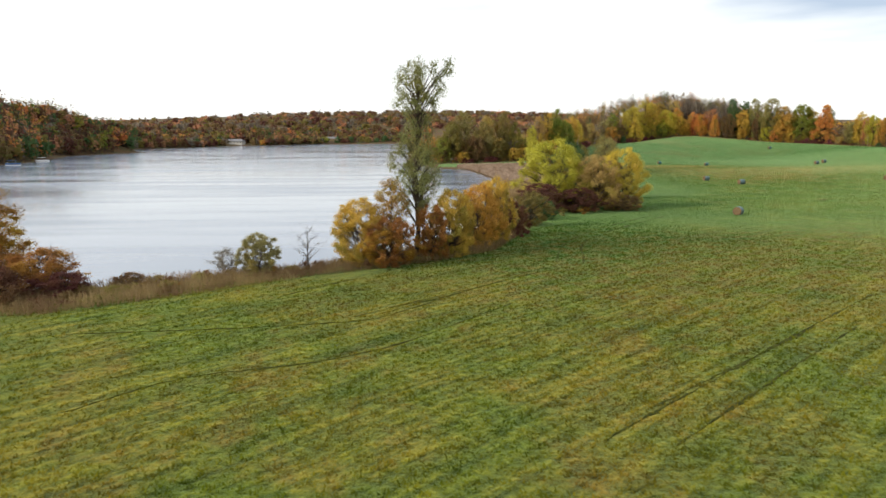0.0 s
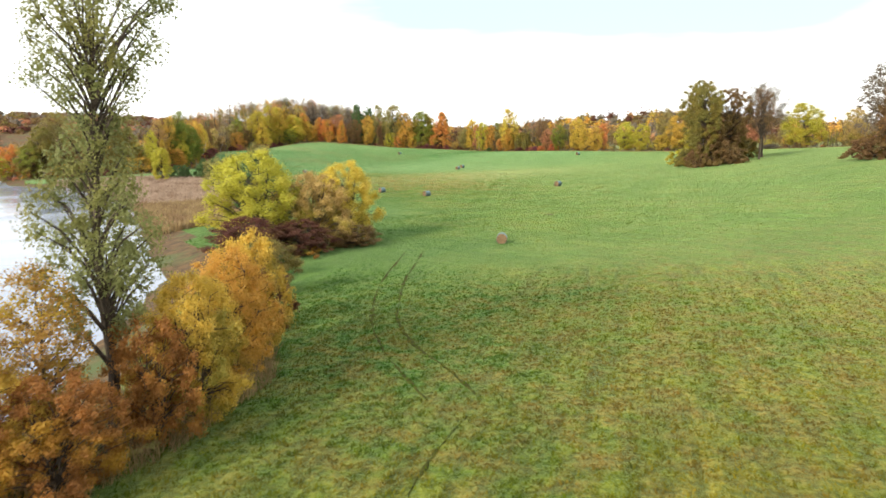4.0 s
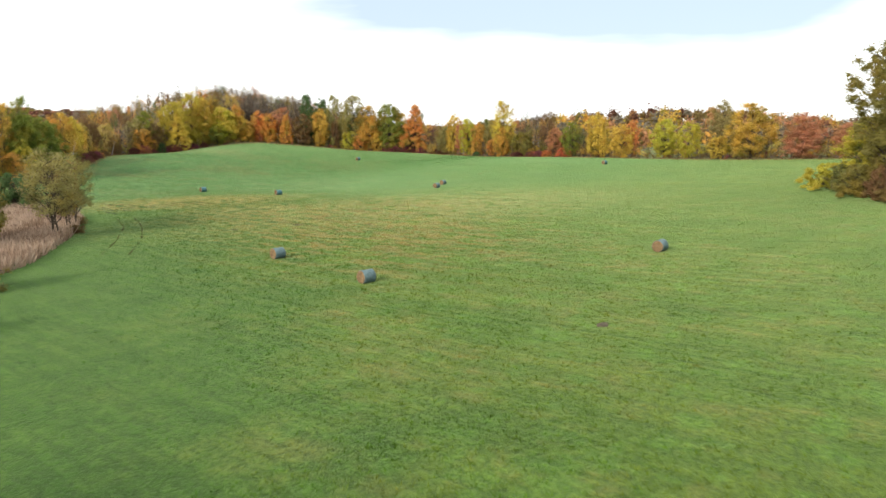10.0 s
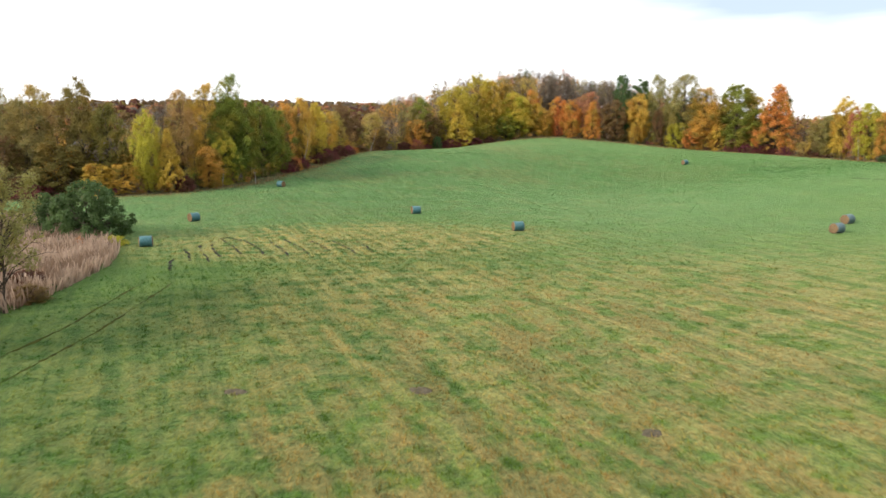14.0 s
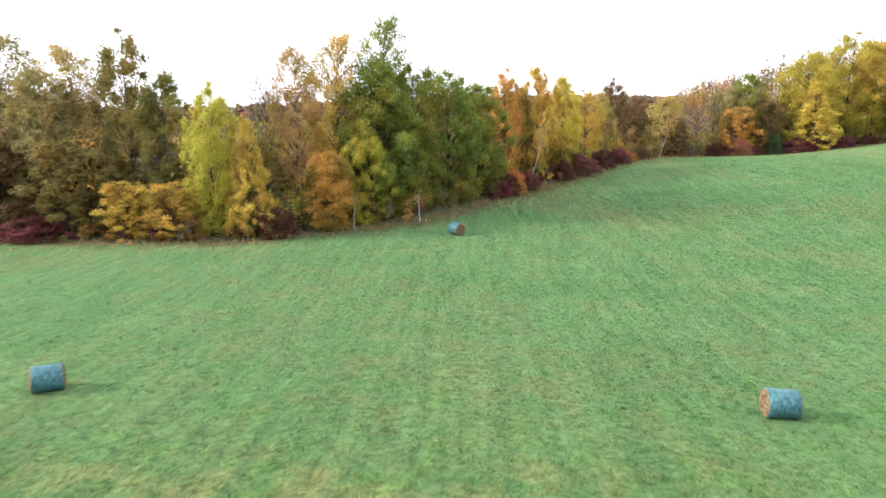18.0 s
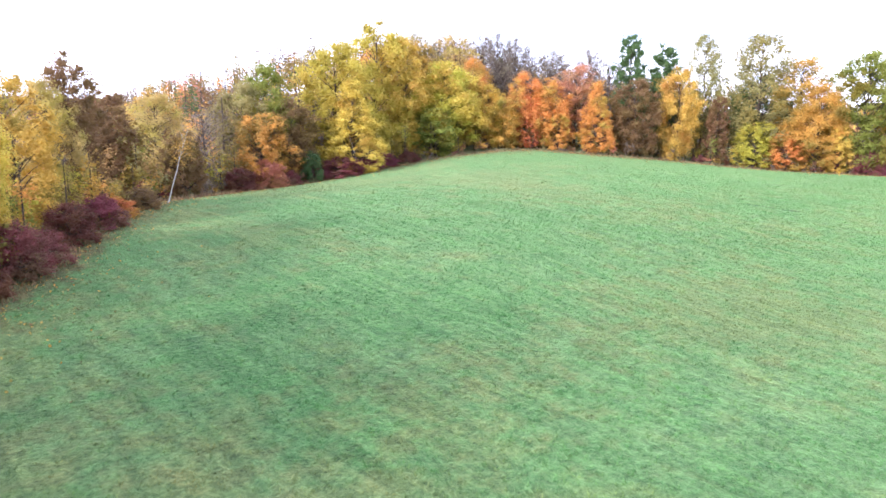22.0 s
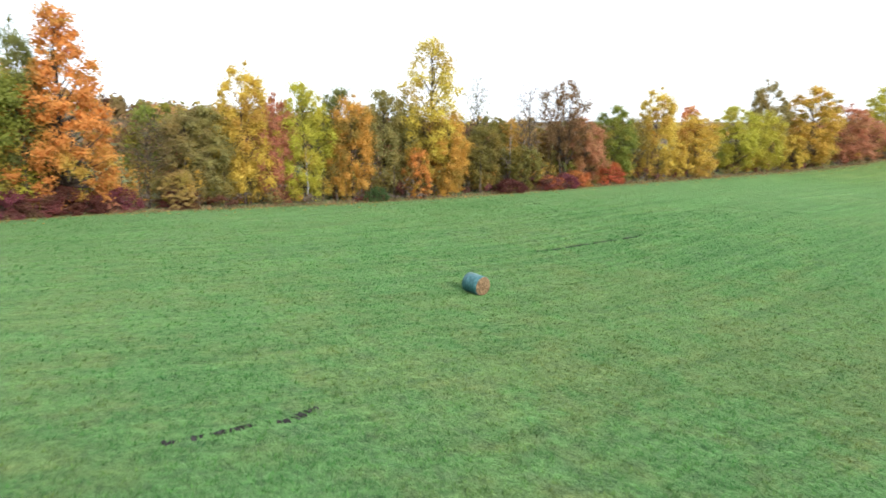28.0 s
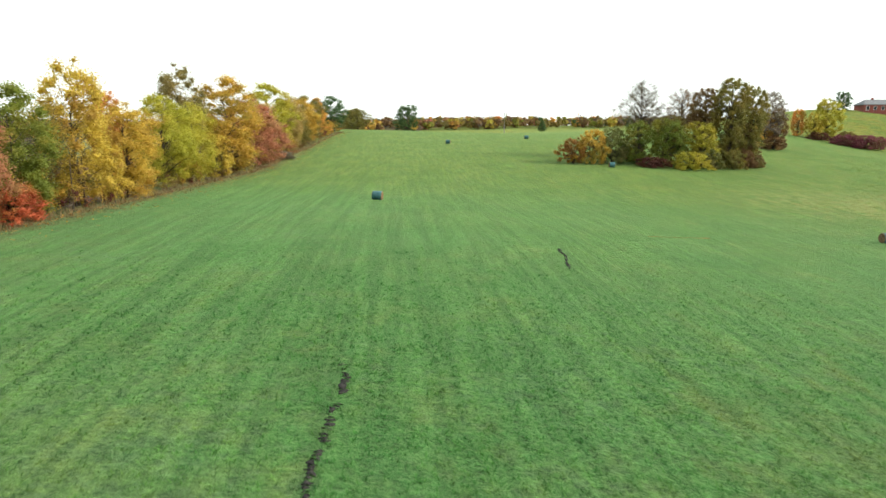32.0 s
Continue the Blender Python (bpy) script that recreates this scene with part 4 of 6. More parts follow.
plant("bushy", 8.0, 71.5, 6.8, 2.9, "A", "on the lake bank", "shrub", "shore bushes")
plant("willow2", 9.8, 74.0, 7.4, 2.3, "A", "on the lake bank", "shrub", "shore bushes")
plant("dense", 11.5, 80.0, 4.6, 2.6, "M", "on the lake bank", "shrub", "shore bushes")
plant("willow2", -11.6, 58.0, 3.8, 1.9, "T", "leaning over the reeds", "shrub", "shore bushes", turn=200)
plant("thin1", -14.2, 58.2, 2.4, 1.7, "X", "leaning over the reeds", "shrub", "shore bushes", turn=120)
plant("snag", -7.8, 60.5, 4.2, 1.0, "X", "on the lake bank", "shrub", "shore bushes")
plant("open2", -0.6, 64.5, 8.0, 2.0, "C", "beside the tall tree", "tree", "shore bushes")
plant("willow2", 3.2, 64.6, 5.4, 1.9, "C", "at the foot of the tall tree", "shrub", "shore bushes")
plant("bushy", 22, 116.5, 11.6, 6.0, "L", "by the marsh", "tree", "yellow bushes")
plant("bushy", 28.8, 115.5, 9.0, 4.9, "K", "by the marsh", "tree", "yellow bushes")
plant("bushy", 34.0, 118, 10.2, 4.4, "Y", "by the marsh", "tree", "yellow bushes")
plant("bushy", 19, 109, 4.6, 4.4, "M", "under the yellow bushes", "shrub", "yellow bushes")
plant("bushy", 25.5, 111, 3.8, 4.2, "M", "under the yellow bushes", "shrub", "yellow bushes")
plant("bushy", 33, 112.5, 2.6, 3.0, "B", "under the yellow bushes", "shrub", "yellow bushes")
plant("round1", 28, 134, 11.5, 4.4, "D", "behind the yellow bushes", "tree", "marsh trees")
plant("dense", 17, 98, 3.2, 3.0, "D", "on the lake bank", "shrub", "shore bushes")
plant("willow2", 15.5, 90, 4.6, 2.6, "O", "on the lake bank", "shrub", "shore bushes")
plant("fine1", -33, 55, 9.6, 3.4, "C", "on the lake bank", "tree", "shore bushes")
plant("shrub1", -27, 52.5, 3.6, 3.0, "C", "on the lake bank", "shrub", "shore bushes")
plant("shrub1", -25, 51, 1.9, 2.4, "M", "on the lake bank", "shrub", "shore bushes")
plant("shrub2", -29, 49, 3.0, 3.0, "M", "on the lake bank", "shrub", "shore bushes")
plant("shrub1", -21, 54, 1.2, 1.5, "B", "on the lake bank", "shrub", "shore bushes")
# by the marsh further north
plant("forked", 54.2, 224.5, 12.4, 4.2, "T", "beside the bleached marsh grass", "tree", "marsh trees")
plant("forked", 58.0, 235.6, 11.4, 2.9, "T", "at the tip of the bleached marsh grass", "tree", "marsh trees")
plant("forked", 56.4, 231.0, 9.2, 2.6, "O", "at the tip of the bleached marsh grass", "tree", "marsh trees")
plant("forked", 40.0, 214, 9.5, 2.8, "T", "beside the bleached marsh grass", "tree", "marsh trees")
plant("round2", 46, 222, 9.5, 3.2, "O", "beside the bleached marsh grass", "tree", "marsh trees")
plant("dense", 51, 272, 7.2, 5.0, "D", "beside the bleached marsh grass", "shrub", "marsh trees")
plant("dense", 44, 279, 5.2, 3.6, "D", "beside the bleached marsh grass", "shrub", "marsh trees")
plant("round3", 37, 272, 11.5, 3.4, "L", "by the marsh", "tree", "marsh trees")
plant("shrub2", 55.5, 266, 1.2, 1.6, "L", "at the edge of the marsh grass", "shrub", "marsh trees")
plant("thin1", 53.5, 262, 1.7, 0.6, "P", "standing in the marsh grass", "shrub", "marsh trees")
for x, y, h, r, tone in ((45, 203, 2.2, 2, "M"), (57.0, 228, 1.3, 1.5, "B"), (44, 190, 5, 3.4, "O"), (39, 172, 5, 3.6, "M"), (36, 155, 4.6, 3.6, "B"), (56, 244, 1.6, 1.8, "M"), (58.4, 239, 1.4, 1.5, "B")):
    plant("shrub1", x, y, h, r, tone, "at the edge of the marsh", "shrub", "marsh shrubs")
for x, y, h, r, tone, kind in ((-4, 336, 12, 5, "R", "round2"), (-12, 342, 10, 4, "B", "round3"), (6, 330, 11, 5, "B", "round1"), (14, 323, 10, 4, "O", "round1"), (2, 322, 12, 5, "G", "round3"), (-8, 328, 9, 4, "L", "column1")):
    plant(kind, x, y, h, r, tone, "on the wooded spit by the lake", group="spit trees")

# the clump of trees standing alone in the meadow
CLUMP = [("highdome", 157.9, 166.6, 23.6, 6.6, "O"), ("highdome", 152.5, 161, 21.8, 5.6, "O"), ("highdome", 164, 162, 20.5, 5.8, "B"), ("airydome", 180.4, 163.6, 21.6, 6.2, "X"), ("airydome", 170, 157, 20, 5.2, "B"),
    ("round3", 154, 160, 12, 4.2, "B"), ("dense", 153.5, 164, 5, 3.2, "B"), ("dense", 157, 170, 5, 3.4, "O"), ("dense", 163, 173, 5, 4.6, "V"), ("round3", 165, 172, 12, 4.6, "L"), ("round3", 173, 175, 12.5, 4.8, "G"), ("round2", 180, 177, 11, 4.6, "G"),
    ("willow", 186, 180, 9, 4.6, "V"), ("willow", 190.5, 184, 8.6, 4.4, "A"), ("willow2", 195, 186.5, 6.5, 3.6, "C"), ("dense", 182, 171, 6, 4.8, "O"), ("dense", 158, 157, 5, 4.8, "B"), ("dense", 176, 181, 2.6, 4.2, "M"), ("dense", 167, 180, 4.5, 4.4, "L"), ("dense", 151, 161, 3.6, 3.0, "B"), ("round3", 172, 167, 13, 4.6, "O")]
for kind, x, y, h, r, tone in CLUMP:
    plant(kind, x, y, h, r, tone, "in the meadow clump", "shrub" if kind == "dense" else "tree", "lone clump")
# trees on the southern rise
for kind, x, y, h, r, tone in (("round3", 111, 26, 18, 6.5, "L"), ("round1", 116, 30, 11, 4.4, "Y"), ("round3", 122, 27, 12, 3.6, "N"), ("round3", 91, -49, 10, 4.0, "D"), ("dense", 107, 41, 4.6, 6.0, "U"), ("dense", 101, 43, 5.6, 6.5, "U"), ("dense", 95, 38, 5.6, 5.5, "U"), ("dense", 115, 34, 3.4, 5.0, "M"), ("dense", 103, 26, 5, 5.0, "O"),
        ("open2", 142, 110, 19, 5.4, "X"), ("round3", 143.5, 108, 11, 4.4, "N"), ("dense", 141, 112, 4.5, 4.4, "B"), ("column1", 139.5, 108, 14, 3.0, "B")):
    plant(kind, x, y, h, r, tone, "on the southern rise", "shrub" if kind == "dense" else "tree", "southern trees")
for x, y, h, r in ((135.4, 450.1, 21.0, 4.2), (144.2, 456.1, 19.9, 4.6), (146.1, 450.2, 20.6, 4.2), (155.3, 457.9, 20.7, 4.8), (153.2, 448.1, 21.6, 4.4), (161.2, 454.0, 20.5, 4.6), (160.5, 446.5, 20.2, 4.2), (168.7, 451.5, 18.7, 4.4), (165.9, 443.4, 18.5, 3.6), (174.2, 445.2, 20.0, 4.4), (173.9, 439.0, 19.6, 3.6), (182.0, 444.8, 19.6, 4)):
    plant("bare1" if r < 4.3 else "airydome", x, y, h, r, "X", "on the wooded hill", "tree", "bare hill trees")
# burgundy and red shrubs along the wood edge
EDGE_SHRUBS = [
    ("shrub1", 12.9, 318.8, 2.3, 3.7, "U"), ("shrub1", 23.6, 320.1, 2.7, 3.8, "U"), ("shrub1", 65.9, 353.3, 2.4, 2.2, "U"), ("shrub1", 74.0, 373.2, 3.6, 2.2, "U"), ("shrub1", 48.9, 325.9, 3.1, 2.4, "M"), ("shrub2", 72.2, 369.4, 2.8, 2.0, "M"),
    ("shrub1", 101.2, 422.9, 4.4, 3.0, "P"), ("shrub1", 113.7, 428.2, 3.2, 4.6, "U"), ("shrub1", 108.3, 425.9, 4.6, 2.1, "D"), ("shrub1", 67.3, 356.5, 3.4, 1.8, "R"), ("shrub1", 80.4, 390.7, 1.8, 1.9, "R"), ("shrub1", 200, 400.6, 4.6, 2.4, "U"),
    ("shrub1", 205.1, 394.4, 2.8, 2.8, "U"), ("shrub2", 208.1, 390.4, 2, 2.4, "M"), ("shrub2", 218.9, 356.8, 2, 1.6, "D"), ("shrub1", 225, 328.5, 2.2, 3, "U"), ("shrub1", 225, 327.9, 2.2, 2.3, "R"), ("shrub1", 226.9, 322.3, 2.6, 2.7, "R"),
    ("shrub2", 104.5, 425.0, 2.2, 2.8, "U"), ("shrub1", 109.5, 427.6, 2.6, 2.6, "U"), ("shrub2", 118.0, 430.6, 2.7, 3.0, "U"), ("shrub1", 122.6, 432.4, 2.4, 2.8, "U"), ("shrub1", 96.8, 420.4, 3.4, 2.6, "M"), ("shrub2", 127.5, 433.8, 1.9, 2.4, "M"),
    ("shrub2", 66.6, 355.2, 3.0, 2.2, "M"), ("shrub1", 68.6, 360.2, 2.7, 2.0, "U"), ("shrub2", 74.8, 375.6, 2.6, 2.4, "U"), ("shrub1", 77.0, 381.0, 3.2, 2.2, "M"), ("shrub2", 79.2, 386.6, 2.6, 2.2, "U"), ("shrub1", 82.6, 395.5, 2.0, 2.2, "B"),
    ("shrub2", 203.0, 397.6, 3.2, 2.6, "U"), ("shrub1", 207.0, 392.6, 3.0, 2.6, "M"), ("shrub2", 210.4, 387.6, 2.6, 2.4, "U"), ("shrub1", 213.2, 381.6, 2.4, 2.4, "M"), ("shrub2", 225.6, 325.0, 2.4, 2.6, "U"),
    ("shrub1", 229.3, 314.8, 3.8, 3.2, "R"), ("shrub2", 223.5, 335.3, 2, 3, "M"), ("shrub1", 259.9, 216.6, 1.9, 4.1, "X")]
for kind, x, y, h, r, tone in EDGE_SHRUBS:
    plant(kind, x, y, max(h, 1.8), r, tone, "at the wood's edge", "shrub", "wood edge shrubs")

# ---- woods, undergrowth and reeds ----


def stuff(name, label, category, verts, faces, mats, index):
    return tagged(new(name, mesh_of(name, verts, faces, mats, index)), label, category, kind="stuff")


def crowns(name, label, x, y, h, r, tone_weights, per, leaf, seed, low=0.2, category="woods", trunks=True, lobes=12, mass=0.5):
    """Many trees as one mass: a cloud of leaf clumps and a trunk for each."""
    rng = np.random.default_rng(seed)
    n, per, leaf = len(x), per * 2, leaf * 0.92
    keys = list(tone_weights)
    tone = rng.choice(len(keys), n, p=np.array(list(tone_weights.values())) / sum(tone_weights.values()))
    owner = np.repeat(np.arange(n), per)
    lobe = rng.normal(size=(n, lobes, 3))
    lobe /= np.linalg.norm(lobe, axis=2)[:, :, None]
    fat = 1.6 if mass > 1 else 1.0  # far crowns are full domes, near ones a cloud of boughs
    lobe *= (rng.uniform(0.15, 1.0, (n, lobes)) ** 0.5 * 0.72 / fat)[:, :, None]
    swell = rng.uniform(0.26, 0.48, (n, lobes)) * fat
    which = rng.integers(0, lobes, n * per)
    d = rng.normal(size=(n * per, 3))
    d *= (rng.uniform(0.02, 1.0, n * per) ** 0.65 / np.linalg.norm(d, axis=1))[:, None]
    z0 = ground(x, y)
    mid, half = z0 + h * (1 + low) / 2, h * (1 - low) / 2
    d = lobe[owner, which] + d * swell[owner, which][:, None]
    c = np.stack([x[owner] + d[:, 0] * r[owner], y[owner] + d[:, 1] * r[owner], mid[owner] + d[:, 2] * half[owner]], 1)
    v, f = leaf_tips(rng, c, leaf, 0.4, d)
    index = tone[owner]
    mats = [LEAF[k] for k in keys] + [BARK]
    if trunks:
        w = (0.007 * h + 0.03)[:, None]
        corner = np.array([(1, 1), (-1, 1), (-1, -1), (1, -1)])
        lowv = np.stack([x[:, None] + corner[:, 0] * w, y[:, None] + corner[:, 1] * w, np.repeat(z0[:, None] - 0.3, 4, 1)], -1)
        topv = np.stack([x[:, None] + corner[:, 0] * w * 0.4, y[:, None] + corner[:, 1] * w * 0.4, np.repeat((z0 + 0.8 * h)[:, None], 4, 1)], -1)
        tv = np.concatenate([lowv, topv], 1).reshape(-1, 3)
        quad = np.array([(0, 1, 5, 4), (1, 2, 6, 5), (2, 3, 7, 6), (3, 0, 4, 7)])
        tf = halves((np.arange(n)[:, None, None] * 8 + quad[None]).reshape(-1, 4)) + len(v)
        v, f, index = np.concatenate([v, tv]), np.concatenate([f, tf]), np.concatenate([index, np.full(len(tf), len(keys))])
    cv, cf = cores(rng, np.stack([x[:, None] + lobe[:, :, 0] * r[:, None], y[:, None] + lobe[:, :, 1] * r[:, None], mid[:, None] + lobe[:, :, 2] * half[:, None]], -1).reshape(-1, 3), (swell * mass * r[:, None] / fat**2).ravel())
    v, f, index = np.concatenate([v, cv]), np.concatenate([f, halves(cf) + len(v)]), np.concatenate([index, np.repeat(tone, lobes * 12)])
    return stuff(name, label, category, v, f, mats, index)


def scatter(rng, n, x0, x1, y0, y1, keep):
    x, y = rng.uniform(x0, x1, n), rng.uniform(y0, y1, n)
    ok = keep(x, y)
    return x[ok], y[ok]


rng = np.random.default_rng(5)
MIX = {"O": 4, "B": 4, "A": 2, "N": 2, "G": 1.6, "D": 1, "T": 2, "Y": 1, "P": 1, "L": 1.2, "X": 1.5}
# lakeside wood behind the western edge
x, y = scatter(rng, 1000, -60, 118, 316, 470, lambda x, y: (behind_edge(x, y) > 4) & (behind_edge(x, y) < 60) & (to_shore(x, y) > 4))
crowns("lakeside_wood", "dense brown and gold autumn wood between meadow and lake", x, y, rng.uniform(8, 14.0, len(x)) * np.interp(y, [345, 365], [1.0, 0.74]), rng.uniform(3.2, 5.0, len(x)), {"O": 4, "B": 3, "A": 3, "K": 2, "T": 4, "G": 1, "L": 1, "X": 2}, 260, 0.30, 6, low=0.0, mass=0.20)
# wooded hill behind the top of the meadow
x, y = scatter(rng, 640, 90, 300, 425, 600, lambda x, y: (behind_edge(x, y) > 7) & (x - 36 < 0.54 * (y - 98)) & (y > 425))
crowns("hill_wood", "autumn wood on the hill above the meadow", x, y, rng.uniform(13, 18, len(x)), rng.uniform(3.8, 6.0, len(x)), {"B": 5, "O": 4, "N": 2, "X": 7, "D": 1.5, "T": 2, "A": 2, "P": 1.5}, 260, 0.31, 7, low=0.0, mass=0.18)
# hedgerow depth on the east side
x, y = scatter(rng, 4600, 195, 330, 100, 420, lambda x, y: (behind_edge(x, y) > 3) & (behind_edge(x, y) < 14))
crowns("hedgerow_thicket", "thin brown and gold hedgerow growth", x, y, rng.uniform(3.5, 9, len(x)), rng.uniform(1.6, 2.9, len(x)), {"O": 3, "B": 3, "A": 2, "T": 4, "X": 4, "L": 2, "P": 1}, 200, 0.125, 8, low=0.0, lobes=9, mass=0.25)
# far eastern hills
x, y = scatter(rng, 2400, 290, 900, 100, 760, lambda x, y: (behind_edge(x, y) > 60) & (np.exp(-((x - 480) / 170) ** 2 - ((y - 490) / 190) ** 2) > 0.16))
crowns("eastern_hill_woods", "distant orange and rust autumn woods on low hills", x, y, rng.uniform(9.5, 14, len(x)), rng.uniform(4.5, 8, len(x)), {"O": 2, "B": 6, "N": 3, "P": 4, "A": 1, "M": 4, "X": 4}, 64, 1.15, 9, low=-0.25, lobes=10, mass=1.15)
# far shore of the lake, dense along the water and thinner behind
for name, count, lo, hi, per, leaf, seed in (("far_shore_woods", 30000, 2, 70, 24, 1.05, 10), ("far_ridge_woods", 9000, 70, 330, 14, 2.0, 18)):
    x, y = scatter(rng, count, -900, 420, 230, 1700 if lo > 50 else 930, lambda x, y: (to_shore(x, y) > lo) & (to_shore(x, y) < hi) & ((y > 560) | (x < -215)) & (np.hypot(x + 240, y - 812) > 17) & (np.hypot(x + 139, y - 882) > 14) & (x < (-20 if lo < 50 else np.where(y > 700, 420, -20))))
    if lo < 50:
        x, y = x[:2600], y[:2600]
    if lo > 50:
        x, y = x[:2600], y[:2600]
    tall = np.where(x < -195, np.interp(y, [520, 760], [1.55, 1.0]), 1.0)
    crowns(name, "distant red, rust and green autumn woods round the lake", x, y, tall * (rng.uniform(9, 15, len(x)) if lo < 50 else rng.uniform(9, 12, len(x))), rng.uniform(4.5, 8.5, len(x)) * (1.0 if lo < 50 else 1.5), {"B": 5, "N": 0.5, "R": 1.0, "D": 2.5, "G": 1, "O": 3, "P": 2.2, "M": 6, "X": 2} if lo < 50 else {"B": 6, "M": 5, "X": 4, "O": 2, "P": 2}, per, leaf, seed, low=-0.25, lobes=10, mass=1.15)
# horizon woods to the south and east
x, y = scatter(rng, 22000, -500, 1000, -700, 500, lambda x, y: (np.hypot(x - 150, y - 250) > 600) & (np.hypot(x - 150, y - 250) < 720) & (x + 0.2 * y > -60))
x, y = x[:1500], y[:1500]
crowns("southern_woods", "distant rust and green woods along the horizon", x, y, rng.uniform(9, 16, len(x)), rng.uniform(7, 12, len(x)), MIX, 18, 1.0, 11, low=-0.25, lobes=8, mass=1.1)
# a solitary evergreen and hedge past the crest
for kind, x, y, h, r, tone in (("round3", 318, -20, 17, 7, "D"), ("round3", 322, 45, 11, 6, "T"), ("round2", 312, 60, 10, 6, "O"), ("round3", 330, 25, 11, 6, "O"), ("cone1", 258, -120, 9, 3.5, "D"), ("cone1", 200, -110, 8, 3, "D")):
    plant(kind, x, y, h, r, tone, "past the crest of the meadow", group="crest trees")


def along(pts, n, rng, width):
    pts = np.asarray(pts, float)
    seg = np.hypot(*np.diff(pts, axis=0).T)
    s = np.r_[0, np.cumsum(seg)]
    t = rng.uniform(0, s[-1], n)
    x, y = np.interp(t, s, pts[:, 0]), np.interp(t, s, pts[:, 1])
    k = np.clip(np.searchsorted(s, t) - 1, 0, len(seg) - 1)
    d = np.diff(pts, axis=0)[k] / seg[k][:, None]
    off = rng.uniform(width[0], width[1], n)
    return x - d[:, 1] * off, y + d[:, 0] * off


x, y = along(EDGE, 640, rng, (0.0, 5.0))
crowns("wood_edge_undergrowth", "tangled brown, burgundy and yellow undergrowth along the wood edge", x, y, rng.uniform(0.8, 3.6, len(x)), rng.uniform(0.7, 1.7, len(x)), {"M": 3, "B": 4, "O": 3, "X": 4, "A": 2, "U": 1.0, "T": 2, "P": 1}, 90, 0.13, 12, low=0.0, category="undergrowth", trunks=False, lobes=6, mass=0.25)
x, y = along(EDGE[3:], 330, rng, (1.0, 7.0))
crowns("wood_edge_saplings", "young yellow, olive and orange trees filling the wood edge", x, y, rng.uniform(3.5, 8, len(x)), rng.uniform(1.6, 2.9, len(x)), {"O": 3, "L": 2, "Y": 2, "N": 1.5, "A": 2, "G": 1.5, "T": 2, "B": 1}, 260, 0.11, 19, low=0.0, lobes=10, mass=0.25)
BANK = [(-62, 43), (-24, 46), (-17, 50.5), (-11, 55), (-7, 58), (-2, 60.5), (3, 63.5), (9, 69.5), (14, 85), (19, 100), (30, 108)]
x, y = along(BANK, 230, rng, (0.5, 5.0))
crowns("bank_undergrowth", "low rusty and olive brush along the lake bank", x, y, rng.uniform(0.5, 1.2, len(x)), rng.uniform(0.7, 1.3, len(x)), {"B": 5, "O": 3, "M": 3, "T": 2, "C": 2}, 130, 0.09, 13, low=0.0, category="undergrowth", trunks=False, lobes=6, mass=0.25)


def blades(name, label, x, y, h, w, mat, seed, tilt=0.25):
    """Upright stems: one thin bent blade each."""
    rng = np.random.default_rng(seed)
    n = len(x)
    z = ground(x, y) - 0.05
    a = rng.uniform(0, 2 * np.pi, n)
    dx, dy = np.cos(a) * w, np.sin(a) * w
    lx, ly = rng.normal(0, tilt, n) * h, rng.normal(0, tilt, n) * h
    v = np.stack([np.stack([x - dx, y - dy, z], 1), np.stack([x + dx, y + dy, z], 1), np.stack([x + lx + dx * 0.4, y + ly + dy * 0.4, z + h], 1), np.stack([x + lx - dx * 0.4, y + ly - dy * 0.4, z + h * 0.96], 1)], 1).reshape(-1, 3)
    return stuff(name, label, "reeds", v, np.arange(4 * n).reshape(-1, 4), [mat], np.zeros(n, int))


x, y = along(BANK[:-2], 42000, rng, (-0.6, 6.0))
blades("bank_reeds", "dry brown reeds and tall grass on the lake bank", x, y, rng.uniform(0.25, 1.0, len(x)), rng.uniform(0.009, 0.024, len(x)), REED, 14)
x, y = scatter(rng, 90000, 8, 62, 150, 292, lambda x, y: (to_shore(x, y) > 0) & (x < np.interp(y, [150, 190, 204, 214, 223, 232, 240, 253, 262, 292], [34, 43.5, 50.5, 53.5, 56, 57.6, 59.2, 59.6, 57.5, 40])))
for pick, name, label, mat in ((y > 196, "marsh_grass", "bleached pinkish marsh grass beside the meadow", PINK_REED), (y <= 196, "marsh_reeds", "brown reeds in the marsh by the lake", REED)):
    n = int(pick.sum())
    blades(name, label, x[pick], y[pick], rng.uniform(0.8, 1.7, n), rng.uniform(0.06, 0.13, n), mat, 15)
x, y = along(EDGE, 9000, rng, (-1.2, 1.6))
blades("edge_grass", "tall dry grass along the wood edge", x, y, rng.uniform(0.15, 0.6, len(x)), rng.uniform(0.03, 0.07, len(x)), REED, 16)

# ---- hay bales ----
BALE_R, BALE_L = 0.63, 1.38


